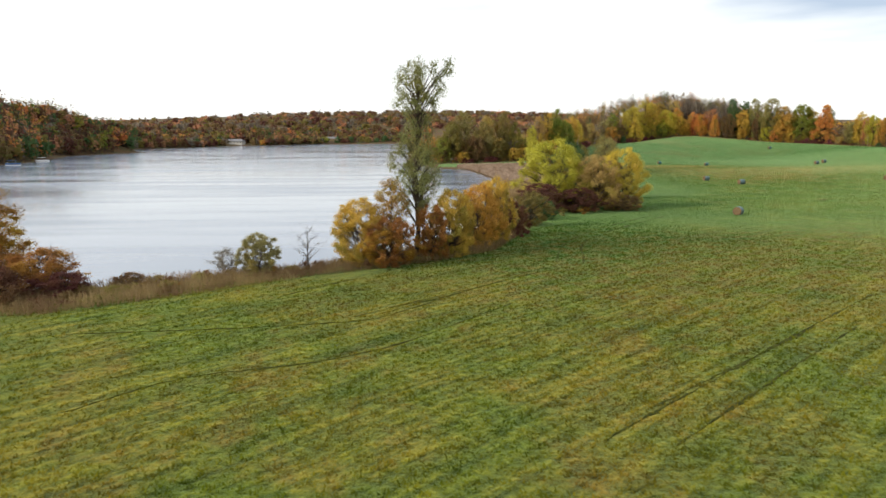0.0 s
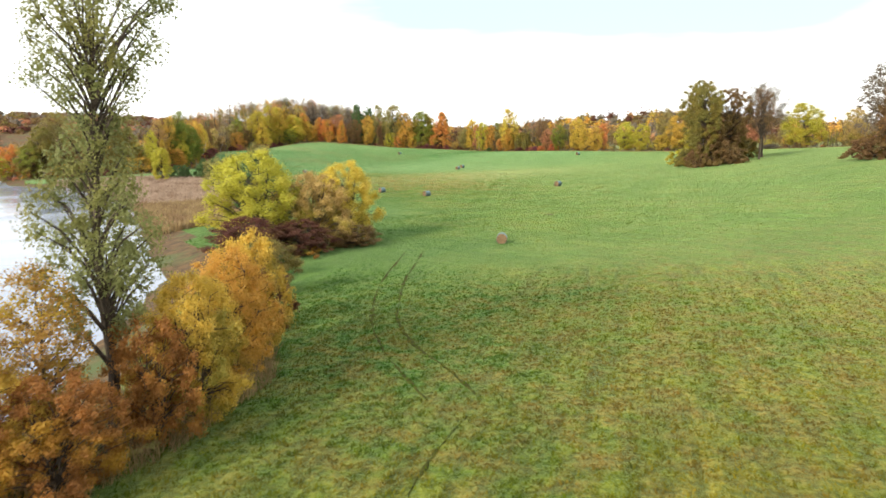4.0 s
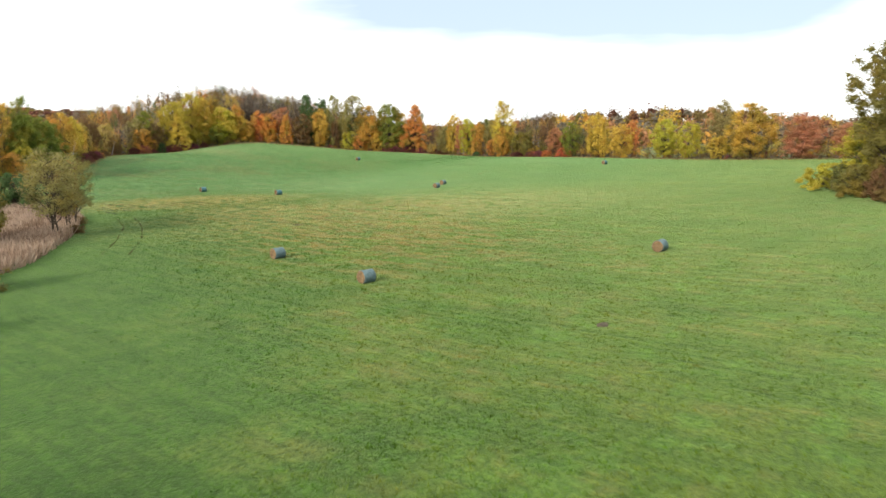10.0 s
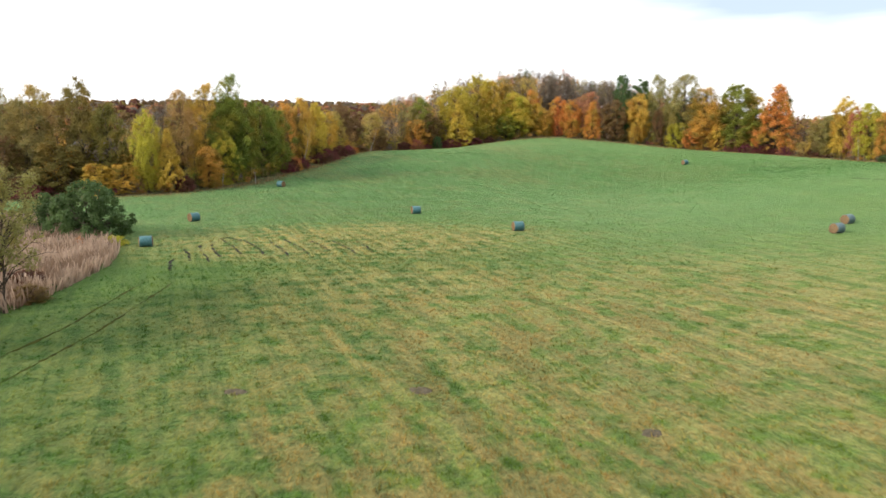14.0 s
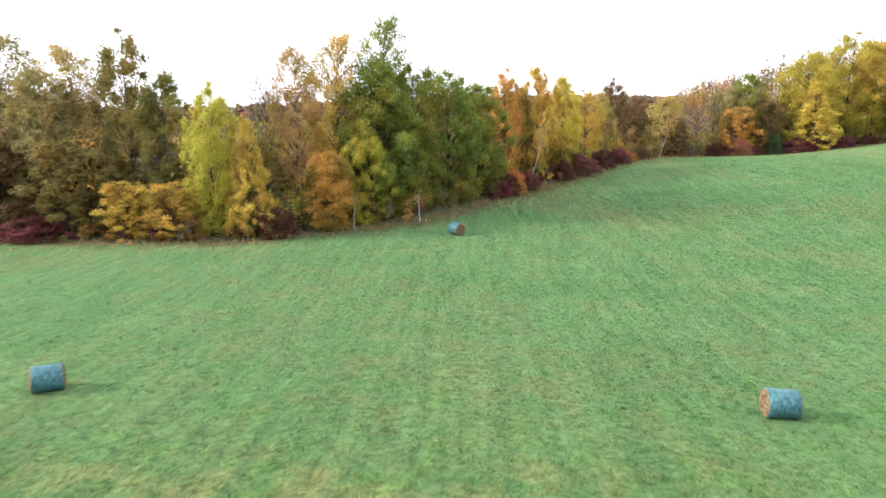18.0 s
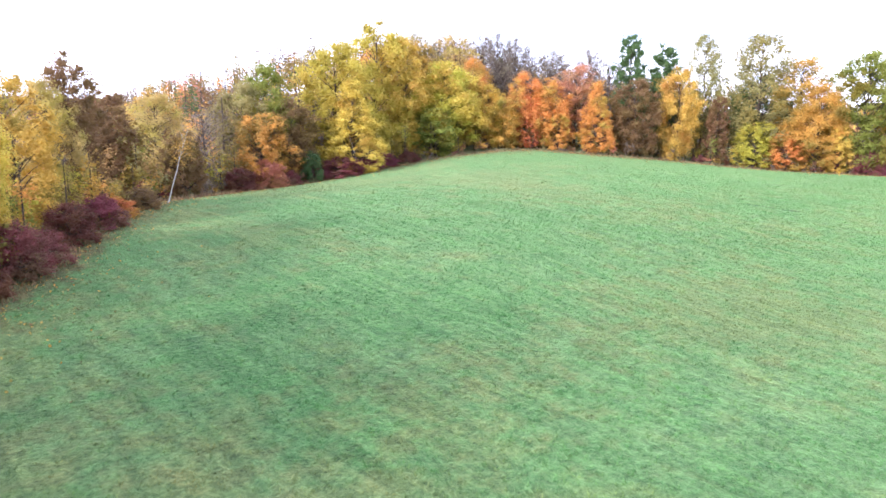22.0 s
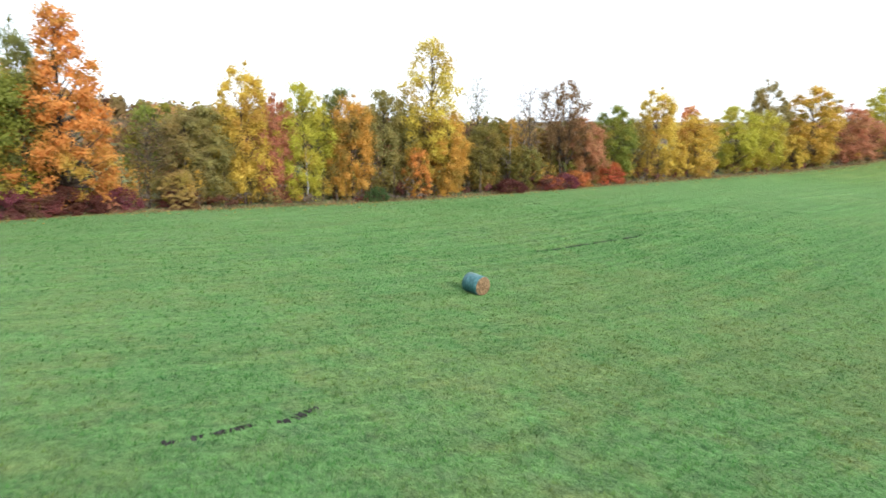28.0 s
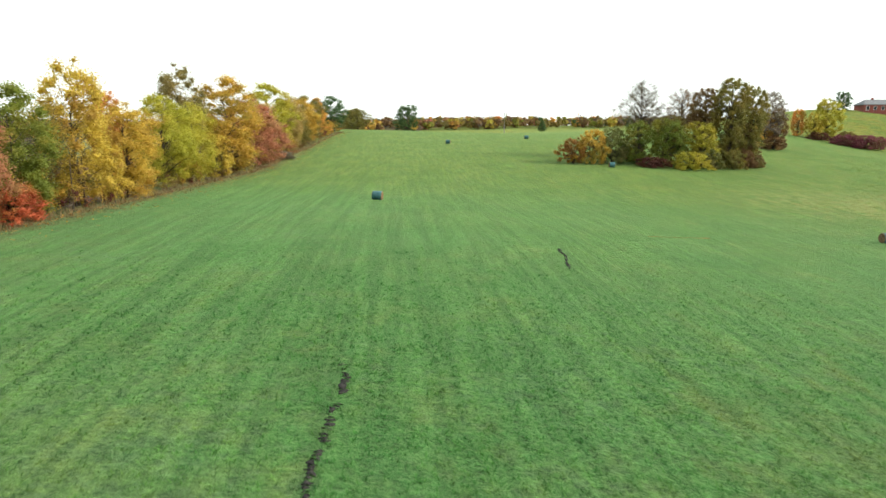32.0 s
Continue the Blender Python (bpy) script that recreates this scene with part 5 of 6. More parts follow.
def hay_bale(wrap):
    """A round bale lying on its side: rolled hay core with a net-wrapped skin, flattened where it lies."""
    rng = np.random.default_rng(3)
    top = new("hay_bale")
    for nm, mat, rad, half, label in (("hay_core", STRAW, BALE_R - 0.02, BALE_L / 2, "spiral-rolled brown hay"), ("net_wrap", wrap, BALE_R, BALE_L / 2 - 0.035, "")):
        bm = bmesh.new()
        rings = []
        xs = [-half, -half * 0.97, -half * 0.5, 0, half * 0.5, half * 0.97, half] if nm == "net_wrap" else [-half, -half * 0.94, half * 0.94, half]
        for i, x in enumerate(xs):
            rr = rad * (0.955 if i in (0, len(xs) - 1) else 1.0)
            ring = []
            for k in range(36):
                a = 2 * math.pi * k / 36
                q = rr * (1 + 0.012 * math.sin(3 * a + 5 * x) + rng.normal(0, 0.004))
                z = q * math.sin(a) + BALE_R
                ring.append(bm.verts.new((x, q * math.cos(a) * 1.02, max(z, 0.035 + (0 if nm == "net_wrap" else 0.02)))))
            rings.append(ring)
        for a, b in zip(rings[:-1], rings[1:]):
            for k in range(36):
                bm.faces.new((a[k], a[(k + 1) % 36], b[(k + 1) % 36], b[k]))
        if nm == "hay_core":
            for ring, s in ((rings[0], -1), (rings[-1], 1)):
                last = ring
                for q, push in ((0.86, -0.02), (0.66, 0.03), (0.45, -0.01), (0.2, 0.035)):
                    nxt = [bm.verts.new((v.co.x + s * (push + rng.normal(0, 0.035)), v.co.y * q, (v.co.z - BALE_R) * q + BALE_R)) for v in ring]
                    for k in range(36):
                        bm.faces.new((last[k], last[(k + 1) % 36], nxt[(k + 1) % 36], nxt[k]))
                    last = nxt
                bm.faces.new(last)
        bmesh.ops.recalc_face_normals(bm, faces=bm.faces)
        for f in bm.faces:
            f.smooth = True
        part(nm, bm, mat, top, label)
    return top


BALES = [(47.9, 103.5, 1), (76.1, 172.0, 1), (74.3, 191.0, 1), (106.5, 163.7, 1), (140.0, 262.0, 1), (146.2, 268.8, 1), (103.4, 272.6, 0), (91.7, 294.1, 0), (59.4, 264.9, 0), (59.5, 287.1, 0), (66.8, 330.5, 0),
    (167.2, 362.6, 0), (209.8, 274.7, 0), (240, 147.5, 0), (220.4, 119.6, 0), (185.4, 188.2, 0)]
first = {0: tagged(hay_bale(WRAP), "round hay bale in teal net wrap lying on the meadow", "hay bale", "hay bales"), 1: tagged(hay_bale(GREY_WRAP), "round hay bale in faded grey net wrap lying on the meadow", "hay bale", "hay bales")}
used = set()
for n, (x, y, faded) in enumerate(BALES):
    turn = 52 if n == 0 else -33 if n == 10 else 45 if n == 9 else 15 + ((n * 37) % 17 - 8)
    e = 0.7
    gx, gy = (float(ground(x + e, y)) - float(ground(x - e, y))) / (2 * e), (float(ground(x, y + e)) - float(ground(x, y - e))) / (2 * e)
    m = Matrix.Translation((x, y, float(ground(x, y)) - 0.05)) @ Matrix.Rotation(math.atan(gy), 4, "X") @ Matrix.Rotation(-math.atan(gx), 4, "Y") @ pose(0, 0, 0, 0, 0, turn)
    if faded in used:
        copy_thing(first[faded], m)
    else:
        first[faded].matrix_world = m
        used.add(faded)

# ---- ruts and bare soil in the meadow ----


def rut(name, pts, width, seed, label, lumps=14, gaps=0.2):
    """A shallow trail of torn wet soil that hugs the ground."""
    rng = np.random.default_rng(seed)
    pts = np.asarray(pts, float)
    s = np.linspace(0, len(pts) - 1, lumps)
    x, y = np.interp(s, np.arange(len(pts)), pts[:, 0]), np.interp(s, np.arange(len(pts)), pts[:, 1])
    x, y = x + np.cumsum(rng.normal(0, 0.03, lumps)), y + np.cumsum(rng.normal(0, 0.03, lumps))
    d = np.stack([np.gradient(x), np.gradient(y)], 1)
    d /= np.linalg.norm(d, axis=1)[:, None] + 1e-9
    verts, torn = [], rng.random(lumps) < gaps
    for k in range(lumps):
        w = width * min(1.6, max(0.12, rng.normal(0.8, 0.4))) * (0.25 if k in (0, lumps - 1) else 1)
        for o, up in ((-1.0, -0.05), (-0.5, 0.03), (0.0, 0.05), (0.5, 0.03), (1.0, -0.05)):
            px, py = x[k] - d[k, 1] * w * o + rng.normal(0, 0.03), y[k] + d[k, 0] * w * o + rng.normal(0, 0.03)
            verts.append((px, py, float(ground(px, py)) + up - 0.01 + 0.03 * rng.random()))
    faces = [(5 * k + j, 5 * k + j + 1, 5 * k + j + 6, 5 * k + j + 5) for k in range(lumps - 1) for j in range(4) if not torn[k]]
    return tagged(new(name, mesh_of(name, verts, faces, [SOIL], flat=False)), label, "rut", "ruts in the meadow", "structure")


for n, pts in enumerate(([(66.5, 254.9), (65.1, 259.1), (64.1, 262.3)], [(68.6, 253.9), (66.8, 259.2), (65.2, 265.1)], [(69.0, 256.8), (67.4, 261.6), (65.7, 268.0)], [(70.9, 258.2), (69.0, 263.8), (66.4, 269.9)], [(73.2, 257.8), (71.7, 263.0), (69.1, 268.8)], [(75.9, 256.2), (74.6, 261.6), (72.6, 267.4)], [(78.0, 257.1), (76.5, 262.6), (74.3, 268.1)], [(80.0, 259.0), (78.7, 263.7), (76.8, 268.1)], [(82.9, 255.8), (81.6, 261.1), (79.4, 267.7)], [(84.6, 257.0), (83.9, 261.5), (82.6, 266.3)], [(65.4, 251.9), (64.8, 254.8), (64.8, 256.4)], [(65.9, 249.9), (65.2, 252.7)], [(66.5, 268.6), (67.2, 270.6), (69.4, 267.6)])):
    rut("wheel_rut", pts, 0.19, 30 + n, "dark muddy wheel rut in the straw-coloured patch", 40, 0.30)
for n, pts in enumerate(([(149.8, 375.2), (149.1, 376.2), (148.5, 377.4)], [(148.4, 377.5), (147.6, 378.9), (147.0, 380.5)], [(178.9, 352.6), (179.6, 349.8)], [(179.9, 349.4), (181.0, 346.2)], [(181.1, 345.8), (182.1, 342.8)], [(182.4, 342), (183.4, 339)], [(180.0, 303.8), (178.9, 307.6), (177.6, 312.3)])):
    rut("soil_scrape", pts, 0.21, 50 + n, "dark scrape of bare soil in the mown grass", 44, 0.36)

# ---- tracks and grass tufts ----
DRY = plain_material("trampled_dry_grass", (0.13, 0.105, 0.03), (0.26, 0.20, 0.07), 2.5, 0.95, 0.6, 0.06)
WORN = plain_material("worn_dark_grass", (0.026, 0.032, 0.006), (0.066, 0.070, 0.012), 2.5, 0.95, 0.6, 0.06)


def track(pts, width, seed, mat, label):
    """A wheel track: a ragged band of pressed grass."""
    rng = np.random.default_rng(seed)
    pts = np.asarray(pts, float)
    run = np.r_[0, np.cumsum(np.hypot(*np.diff(pts, axis=0).T))]
    n = max(8, int(run[-1] / 0.45))
    s = np.linspace(0, run[-1], n)
    x, y = np.interp(s, run, pts[:, 0]), np.interp(s, run, pts[:, 1])
    k = np.ones(9) / 9
    if n > 30:
        x[4:-4], y[4:-4] = np.convolve(x, k, "valid"), np.convolve(y, k, "valid")
    d = np.stack([np.gradient(x), np.gradient(y)], 1)
    d /= np.linalg.norm(d, axis=1)[:, None] + 1e-9
    w = width * np.clip(rng.normal(0.75, 0.4, n), 0.05, 1.5) * np.clip(0.75 + np.sin(s * 0.9 + seed) * 0.5 + np.sin(s * 0.31 + 2 * seed) * 0.4, 0.05, 1.2)
    side = rng.normal(0, width * 0.22, n)
    rows = []
    for o, up in ((-1.0, -0.03), (-0.6, 0.02), (0.0, 0.03), (0.6, 0.02), (1.0, -0.03)):
        px, py = x - d[:, 1] * (w * o + side), y + d[:, 0] * (w * o + side)
        rows.append(np.stack([px, py, ground(px, py) + up], 1))
    verts = np.stack(rows, 1).reshape(-1, 3)
    a = np.arange(n - 1)[:, None] * 5 + np.arange(4)[None]
    faces = np.stack([a, a + 1, a + 6, a + 5], -1).reshape(-1, 4)
    return tagged(new("wheel_track", mesh_of("wheel_track", verts, faces, [mat], flat=False)), label, "track", "tracks in the meadow", "structure")


track([(37.6, 104.2), (33.4, 98.0), (30.3, 93.6), (28.2, 90.6), (24.6, 84.6), (20.5, 77.3), (18.6, 71.5), (18.0, 66.4), (17.2, 62.3)], 0.20, 61, WORN, "curved dark wheel track in the grass")
track([(36.0, 105.4), (31.8, 99.2), (28.7, 94.9), (26.8, 92.0), (24.9, 89.1), (21.1, 82.3), (18.5, 77.0), (16.6, 71.6), (15.7, 67.5), (14.8, 62.8)], 0.18, 62, WORN, "curved dark wheel track in the grass")
for n, pts in enumerate(([(13.8, 27.4), (21.2, 34.0), (34.4, 46.7)], [(13.5, 23.4), (19.8, 29.7), (28.7, 38.4)], [(10.9, 24.2), (16.2, 29.2), (26.5, 38.9)], [(-13.0, 28.9), (-9.4, 33.2), (-1.8, 35.4), (2.0, 38.1), (9.4, 47.3)], [(-19.3, 41.1), (-7.8, 42.2), (-0.1, 43.4), (5.8, 50.8)],
        [(0.6, 46.6), (3.3, 49.0), (6.7, 52.1), (11.5, 57.2), (15.4, 60.3)], [(-1.6, 44.3), (1.1, 46.9), (4.4, 49.3)], [(0.0, 44.9), (4.8, 49.9), (9.4, 54.8)], [(-7.9, 50.3), (-3.8, 55.3), (-0.5, 57.5)])):
    track(pts, 0.15, 140 + n, WORN, "dark furrow between rough mown rows")
track([(57.5, 205), (61, 217), (64, 231), (65, 246)], 0.17, 125, WORN, "dark wheel track along the marsh")
track([(60.5, 204), (64, 216), (66.5, 230), (67.5, 244)], 0.15, 126, WORN, "dark wheel track along the marsh")

track([(173.1, 287.1), (169.9, 284.6), (166.7, 281.6)], 0.34, 203, DRY, "pale strip of dry raked grass")


def soil_mound(x, y, r, seed):
    """A low crumbly heap of bare soil thrown up in the grass."""
    rng = np.random.default_rng(seed)
    bm = bmesh.new()
    rings = []
    for k, (q, up) in enumerate(((1.0, -0.03), (0.75, 0.07), (0.45, 0.14), (0.18, 0.17))):
        rings.append([])
        for n in range(14):
            a = 2 * math.pi * n / 14
            s = r * q * (1 + 0.18 * math.sin(2 * a + seed) + rng.normal(0, 0.06))
            px, py = s * math.cos(a) * 1.35, s * math.sin(a)
            rings[k].append(bm.verts.new((px, py, float(ground(x + px, y + py)) - float(ground(x, y)) + up * r + rng.normal(0, 0.012))))
    for a, b in zip(rings[:-1], rings[1:]):
        for n in range(14):
            bm.faces.new((a[n], a[(n + 1) % 14], b[(n + 1) % 14], b[n]))
    bm.faces.new(rings[-1])
    for f in bm.faces:
        f.smooth = True
    me = bpy.data.meshes.new("soil_mound")
    bm.to_mesh(me)
    bm.free()
    me.materials.append(MOUND)
    ob = tagged(new("soil_mound", me), "low heap of bare grey-brown soil in the grass", "soil mound", "soil mounds")
    ob.location = (x, y, float(ground(x, y)))
    return ob


MOUND = plain_material("dry_grey_soil", (0.060, 0.052, 0.034), (0.125, 0.105, 0.070), 5, 0.95, 0.9, 0.05)
for n, (x, y, r) in enumerate(((69.6, 121.3, 0.45), (77.3, 218.1, 0.45), (86.5, 217.0, 0.5), (95.8, 210.6, 0.4), (81.6, 147.2, 0.5))):
    soil_mound(x, y, r, 90 + n)

WALKED = [(2, 4), (-1, 30), (6, 52), (22, 78), (45, 110), (68, 146), (82, 180), (88, 215), (84, 262), (80, 300), (84, 335), (100, 362), (128, 380), (152, 372), (172, 350), (182, 325)]


def tufts(name, label, x, y, h, w, seed):
    """Tufts of grass: three pointed blades each, leaning apart."""
    rng = np.random.default_rng(seed)
    n = len(x)
    z = ground(x, y) - 0.03
    turn, parts = rng.uniform(0, 2 * np.pi, n), []
    for k in range(3):
        a = turn + k * 2.1 + rng.normal(0, 0.4, n)
        lean, tall = h * rng.uniform(0.4, 1.5, n), h * rng.uniform(0.5, 1.0, n)
        px, py = -np.sin(a) * w, np.cos(a) * w
        cx, cy = x + np.cos(a) * w * 0.5, y + np.sin(a) * w * 0.5
        parts.append(np.stack([np.stack([cx + px, cy + py, z], 1), np.stack([cx - px, cy - py, z], 1), np.stack([cx + np.cos(a) * lean, cy + np.sin(a) * lean, z + tall], 1)], 1))
    v = np.stack(parts, 1).reshape(-1, 3)
    return stuff(name, label, "grass", v, np.arange(len(v)).reshape(-1, 3), [BLADES], np.zeros(len(v) // 3, int))


for name, label, count, first_leg, last_leg, reach, tall in (("grass_tussocks", "rough olive and green tussocks of unmown grass", 140000, 0, 5, 44, 0.16), ("meadow_tufts", "short tufts of mown grass and straw stubble", 105000, 4, 10, 34, 0.17), ("upper_meadow_tufts", "short tufts of fresh mown grass", 150000, 9, 16, 34, 0.15)):
    belts = [along(WALKED[first_leg:last_leg], int(count * share), rng, (-reach * wide, reach * wide)) for wide, share in ((0.55, 0.3), (0.9, 0.35), (1.3, 0.3), (1.7, 0.2))]
    x, y = np.concatenate([b[0] for b in belts]), np.concatenate([b[1] for b in belts])
    x, y = x + rng.normal(0, 9, len(x)), y + rng.normal(0, 9, len(x))
    ok = (to_shore(x, y) > 4) & (behind_edge(x, y) < -1) & ~((y > 56) & (y < 112) & (x < np.interp(y, [56, 70, 86, 112], [-3, 7, 15, 36]))) & ~((y > 140) & (y < 290) & (x < 59 + rng.normal(0, 5, len(x))))
    x, y = x[ok], y[ok]
    mown = smooth(0.59 * x + 0.807 * y + rng.normal(0, 3, len(x)), 78, 103)
    size = np.where(name == "grass_tussocks", tall * (1 - 0.6 * mown), tall) * rng.uniform(0.4, 1.25, len(x))
    straw = np.exp(-((x - 84) / 24) ** 2 - ((y - 262) / 22) ** 2) + 0.6 * np.exp(-((x - 96) / 26) ** 2 - ((y - 205) / 34) ** 2)
    size = size * (1 + 0.5 * np.minimum(straw, 1))
    tufts(name, label, x, y, size, rng.uniform(0.022, 0.052, len(x)) * (1.75 - 0.7 * mown), 17)

# leaves blown out of the woods on to the grass
n = 30000
away = np.abs(rng.normal(0, 3.6, n))
bx, by = along(EDGE[2:], n, np.random.default_rng(77), (-0.5, 0.5))
turn = rng.uniform(0, 2 * np.pi, n)
x, y = bx + np.cos(turn) * away, by + np.sin(turn) * away
ok = behind_edge(x, y) < 0
x, y = x[ok], y[ok]
v, f = leaf_quads(rng, np.stack([x, y, ground(x, y) + 0.06], 1), 0.085, 3.0)
stuff("fallen_leaves", "brown, yellow and red fallen leaves on the grass by the woods", "leaves", v, f, [LEAF[k] for k in "BATNM"], rng.integers(0, 5, len(x)))

# ---- far houses, docks, boats, pole ----
SIDING = plain_material("pale_house_siding", (0.45, 0.44, 0.41), (0.60, 0.58, 0.54), 1.5, 0.7, 0.2, 0.02, (0.2, 0.2, 5))
BROWN_SIDING = plain_material("brown_house_siding", (0.12, 0.085, 0.06), (0.20, 0.15, 0.11), 1.5, 0.8, 0.2, 0.02, (0.2, 0.2, 5))
BRICK = plain_material("red_brick_wall", (0.20, 0.055, 0.045), (0.32, 0.10, 0.08), 3.0, 0.85, 0.3, 0.02)
ROOF = plain_material("grey_shingle_roof", (0.13, 0.13, 0.14), (0.24, 0.24, 0.25), 2.0, 0.85, 0.3, 0.03)
PANE = plain_material("dark_window_glass", (0.02, 0.025, 0.03), (0.04, 0.05, 0.06), 0.5, 0.08, 0.02, 0.005)
PAINT = plain_material("white_painted_metal", (0.70, 0.71, 0.72), (0.80, 0.80, 0.80), 2.0, 0.45, 0.05, 0.005)
BLUE = plain_material("blue_canvas_cover", (0.05, 0.11, 0.26), (0.08, 0.17, 0.36), 2.0, 0.7, 0.2, 0.01)
PLANK = plain_material("weathered_dock_planks", (0.20, 0.18, 0.15), (0.34, 0.31, 0.27), 3.0, 0.85, 0.3, 0.02, (6, 0.5, 1))
POLE_WOOD = plain_material("grey_pole_timber", (0.20, 0.18, 0.16), (0.34, 0.31, 0.28), 3.0, 0.85, 0.3, 0.02, (3, 3, 0.4))


def slab(bm, x0, x1, y0, y1, z0, z1, bevel=0.0):
    made = bmesh.ops.create_cube(bm, size=1.0)["verts"]
    for v in made:
        v.co = Vector((x0 + (v.co.x + 0.5) * (x1 - x0), y0 + (v.co.y + 0.5) * (y1 - y0), z0 + (v.co.z + 0.5) * (z1 - z0)))
    if bevel:
        bmesh.ops.bevel(bm, geom=list({e for v in made for e in v.link_edges}), offset=bevel, segments=1, affect="EDGES")
    return bm


def house(x, y, turn, long, deep, wall_h, roof_h, wall, label, windows):
    top = tagged(new("house"), label, "house")
    top.matrix_world = pose(x, y, float(ground(x, y)) - 0.2, 0, 0, turn)
    bm = bmesh.new()
    slab(bm, -long / 2, long / 2, -deep / 2, deep / 2, -2.0, wall_h, 0.05)
    body = part("wall", bm, wall, top)
    bm = bmesh.new()
    e = 0.6
    pts = [(-long / 2 - e, -deep / 2 - e, wall_h - 0.1), (long / 2 + e, -deep / 2 - e, wall_h - 0.1), (long / 2 + e, deep / 2 + e, wall_h - 0.1), (-long / 2 - e, deep / 2 + e, wall_h - 0.1),
        (-long / 2 + deep * 0.25, 0, wall_h + roof_h), (long / 2 - deep * 0.25, 0, wall_h + roof_h)]
    low = [bm.verts.new(p) for p in pts]
    under = [bm.verts.new((p[0], p[1], p[2] - 0.25)) for p in pts[:4]]
    for f in ((0, 1, 5, 4), (2, 3, 4, 5), (1, 2, 5), (3, 0, 4)):
        bm.faces.new([low[k] for k in f])
    for a, b in ((0, 1), (1, 2), (2, 3), (3, 0)):
        bm.faces.new((under[a], under[b], low[b], low[a]))
    bm.faces.new(under[::-1])
    bmesh.ops.recalc_face_normals(bm, faces=bm.faces)
    roof = part("roof", bm, ROOF, top, "grey shingle hip roof")
    bm = bmesh.new()
    slab(bm, long * 0.2, long * 0.2 + 0.9, -0.45, 0.45, wall_h + roof_h * 0.4, wall_h + roof_h + 0.9, 0.03)
    part("chimney", bm, BRICK, roof)
    for s in (-1, 1):
        for k in range(windows):
            wx = (k + 0.5) / windows * long - long / 2
            bm = bmesh.new()
            slab(bm, wx - 0.75, wx + 0.75, s * deep / 2 - 0.06, s * deep / 2 + 0.06, wall_h * 0.35, wall_h * 0.8, 0.02)
            win = part("window", bm, PAINT, top)
            bm = bmesh.new()
            slab(bm, wx - 0.62, wx + 0.62, s * deep / 2 - 0.075, s * deep / 2 + 0.075, wall_h * 0.35 + 0.12, wall_h * 0.8 - 0.12)
            part("pane", bm, PANE, win)
    return top


house(-243, 822, -8, 22, 10, 3.4, 2.2, SIDING, "low pale lakeside house with a grey roof on the far shore", 6)
house(-141, 892, 5, 16, 9, 3.4, 2.6, BROWN_SIDING, "brown lakeside house under trees on the far shore", 4)
house(-252, 372, 70, 12, 8, 3.2, 2.2, SIDING, "white lakeside cottage among trees on the near shore", 3)
house(72, -56, 12, 22, 11, 4.6, 2.6, BRICK, "red brick house with a grey roof on the hilltop", 6)


def dock(x, y, turn, long, label):
    top = tagged(new("dock"), label, "dock", "docks")
    top.matrix_world = pose(x, y, WATER_Z, 0, 0, turn)
    for k in range(int(long / 0.9)):
        bm = bmesh.new()
        slab(bm, k * 0.9, k * 0.9 + 0.86, -0.9, 0.9, 0.50, 0.58, 0.01)
        part("plank", bm, PLANK, top)
    for k in range(int(long / 3) + 1):
        for s in (-0.85, 0.85):
            bm = bmesh.new()
            bmesh.ops.create_cone(bm, cap_ends=True, segments=8, radius1=0.09, radius2=0.09, depth=3.0, matrix=Matrix.Translation((min(k * 3 + 0.3, long - 0.9), s, -0.6)))
            part("post", bm, POLE_WOOD, top)
    return top


dock(-236, 577, 25, 16, "low grey wooden dock on the wooded point")
dock(-222, 362, 15, 12, "weathered wooden dock on the lake shore")
dock(-228, 800, -80, 12, "wooden dock below the pale house")


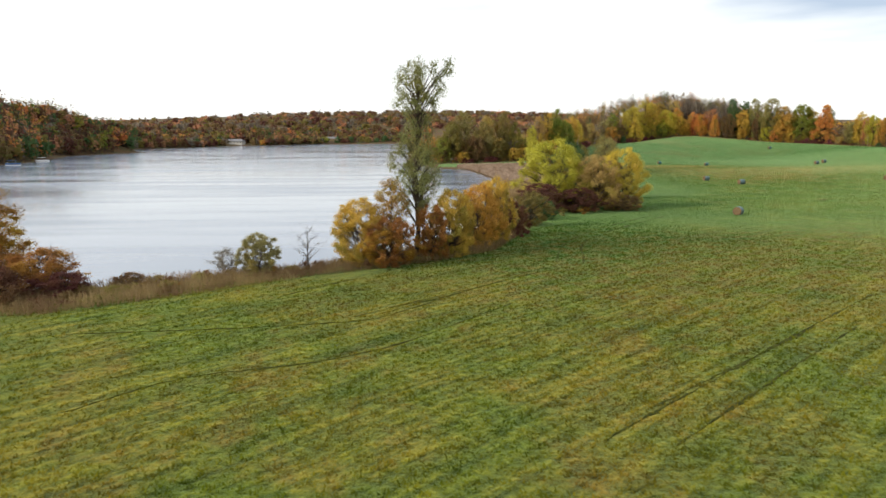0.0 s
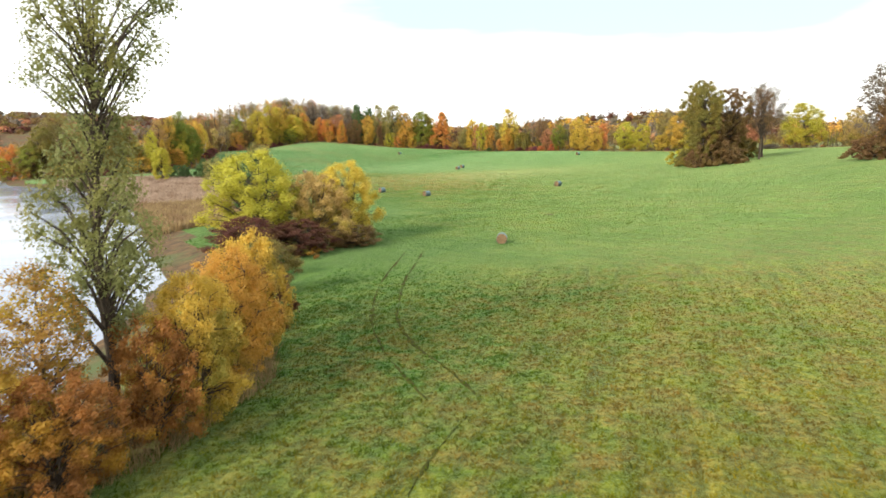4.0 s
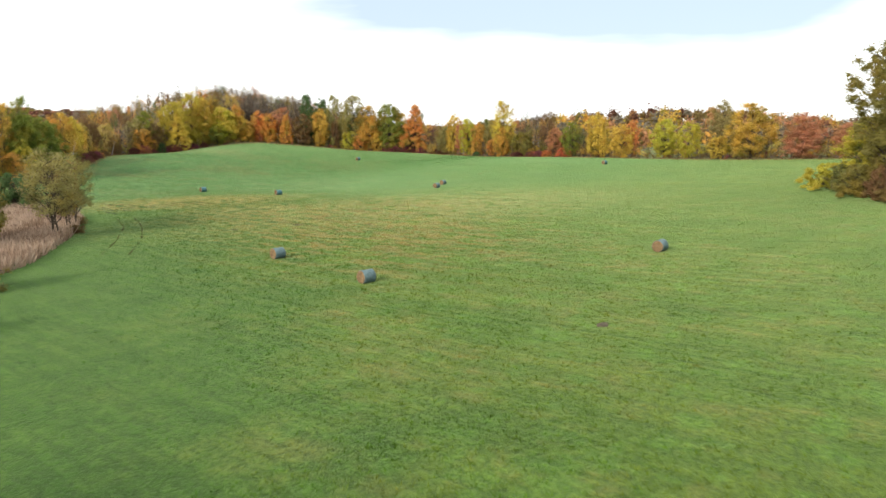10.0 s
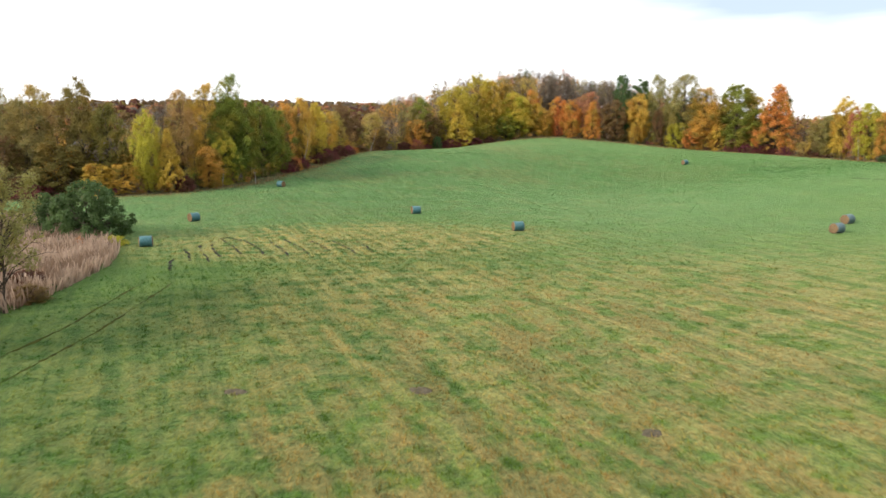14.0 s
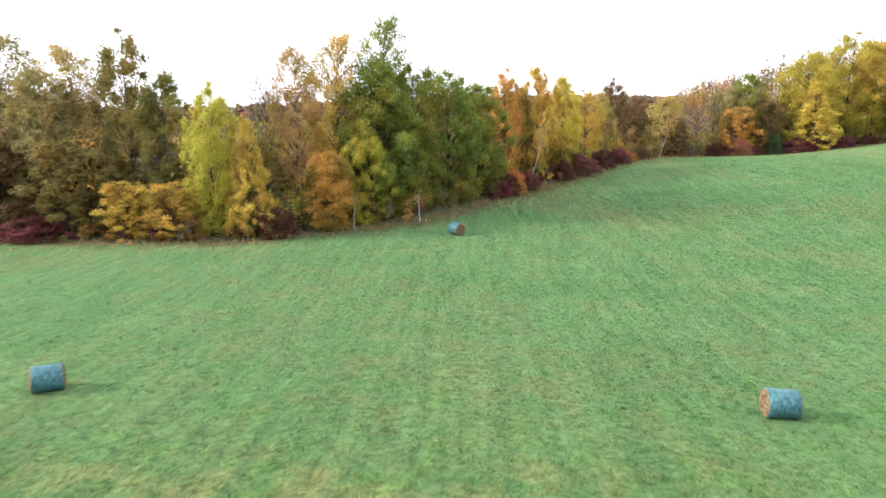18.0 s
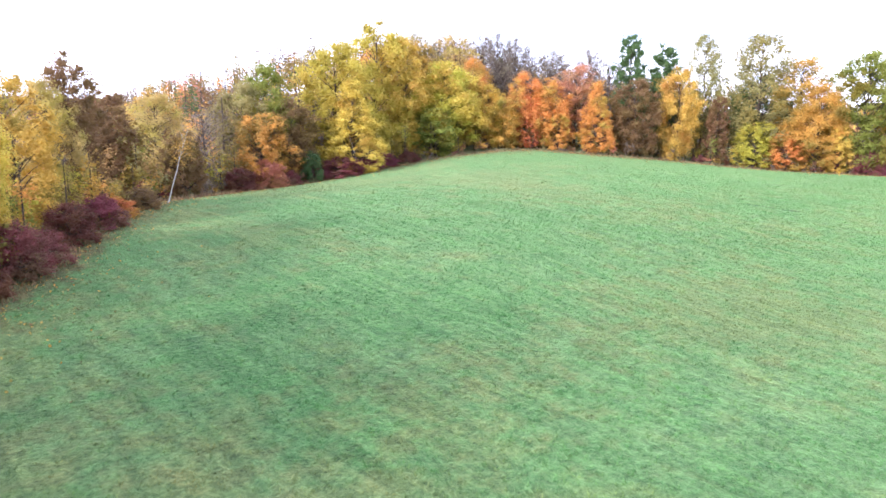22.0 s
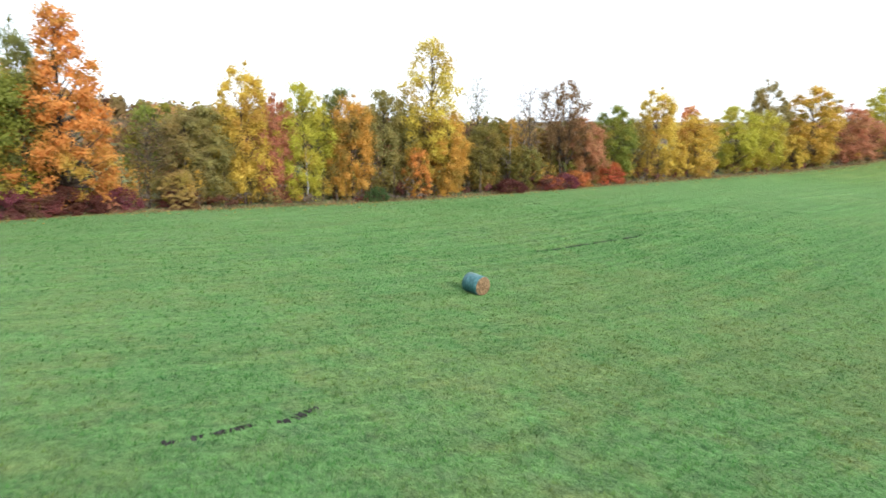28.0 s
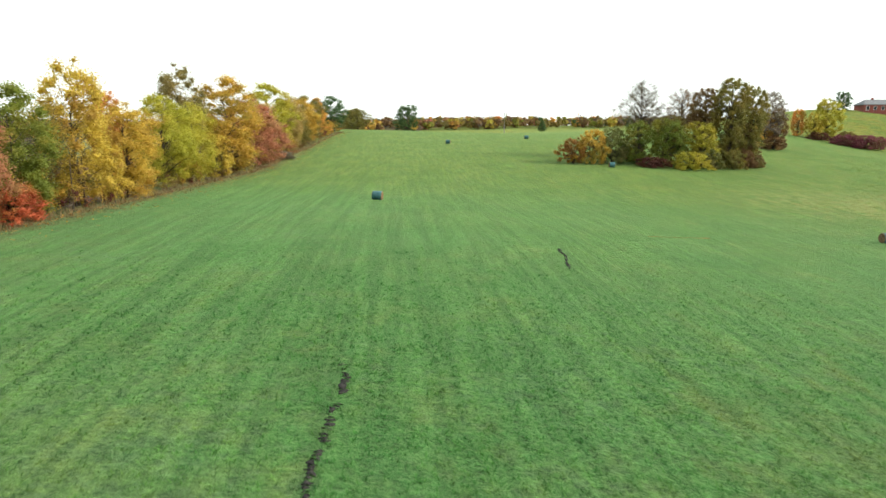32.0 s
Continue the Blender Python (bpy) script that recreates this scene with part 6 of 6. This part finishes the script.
def pontoon_boat(x, y, turn, cover, label):
    top = tagged(new("pontoon_boat"), label, "boat", "boats")
    top.matrix_world = pose(x, y, WATER_Z, 0, 0, turn)
    for s in (-0.9, 0.9):
        bm = bmesh.new()
        bmesh.ops.create_cone(bm, cap_ends=True, segments=14, radius1=0.32, radius2=0.32, depth=6.6, matrix=Matrix.Translation((0, s, 0.12)) @ Matrix.Rotation(radians(90), 4, "Y"))
        part("pontoon", bm, PAINT, top)
    bm = bmesh.new()
    slab(bm, -3.4, 3.3, -1.25, 1.25, 0.42, 0.55, 0.03)
    part("deck", bm, PLANK, top)
    for s in (-1.2, 1.2):
        bm = bmesh.new()
        slab(bm, -3.2, 3.1, s - 0.04, s + 0.04, 0.55, 1.25, 0.03)
        part("side_panel", bm, cover, top)
    bm = bmesh.new()
    slab(bm, -2.2, 1.4, -1.2, 1.2, 2.45, 2.55, 0.04)
    part("canopy", bm, cover, top)
    for px in (-2.1, 1.3):
        for s in (-1.1, 1.1):
            bm = bmesh.new()
            bmesh.ops.create_cone(bm, cap_ends=True, segments=6, radius1=0.03, radius2=0.03, depth=1.95, matrix=Matrix.Translation((px, s, 1.5)))
            part("pole", bm, PAINT, top)
    return top


pontoon_boat(-213, 352, 20, BLUE, "white pontoon boat with a blue cover moored by the shore")
pontoon_boat(-221, 392, 60, PAINT, "white pontoon boat with a white canopy moored by the shore")


def power_pole(x, y, turn):
    top = tagged(new("utility_pole"), "grey timber utility pole past the crest of the meadow", "utility pole")
    top.matrix_world = pose(x, y, float(ground(x, y)) - 0.5, 0, 0, turn)
    bm = bmesh.new()
    bmesh.ops.create_cone(bm, cap_ends=True, segments=10, radius1=0.17, radius2=0.11, depth=10, matrix=Matrix.Translation((0, 0, 5)))
    part("post", bm, POLE_WOOD, top)
    bm = bmesh.new()
    slab(bm, -1.2, 1.2, -0.06, 0.06, 9.2, 9.35, 0.01)
    part("crossarm", bm, POLE_WOOD, top)
    for px in (-1.1, -0.5, 0.5, 1.1):
        bm = bmesh.new()
        bmesh.ops.create_cone(bm, cap_ends=True, segments=8, radius1=0.06, radius2=0.03, depth=0.18, matrix=Matrix.Translation((px, 0, 9.43)))
        part("insulator", bm, PAINT, top)


power_pole(247, 40, 20)
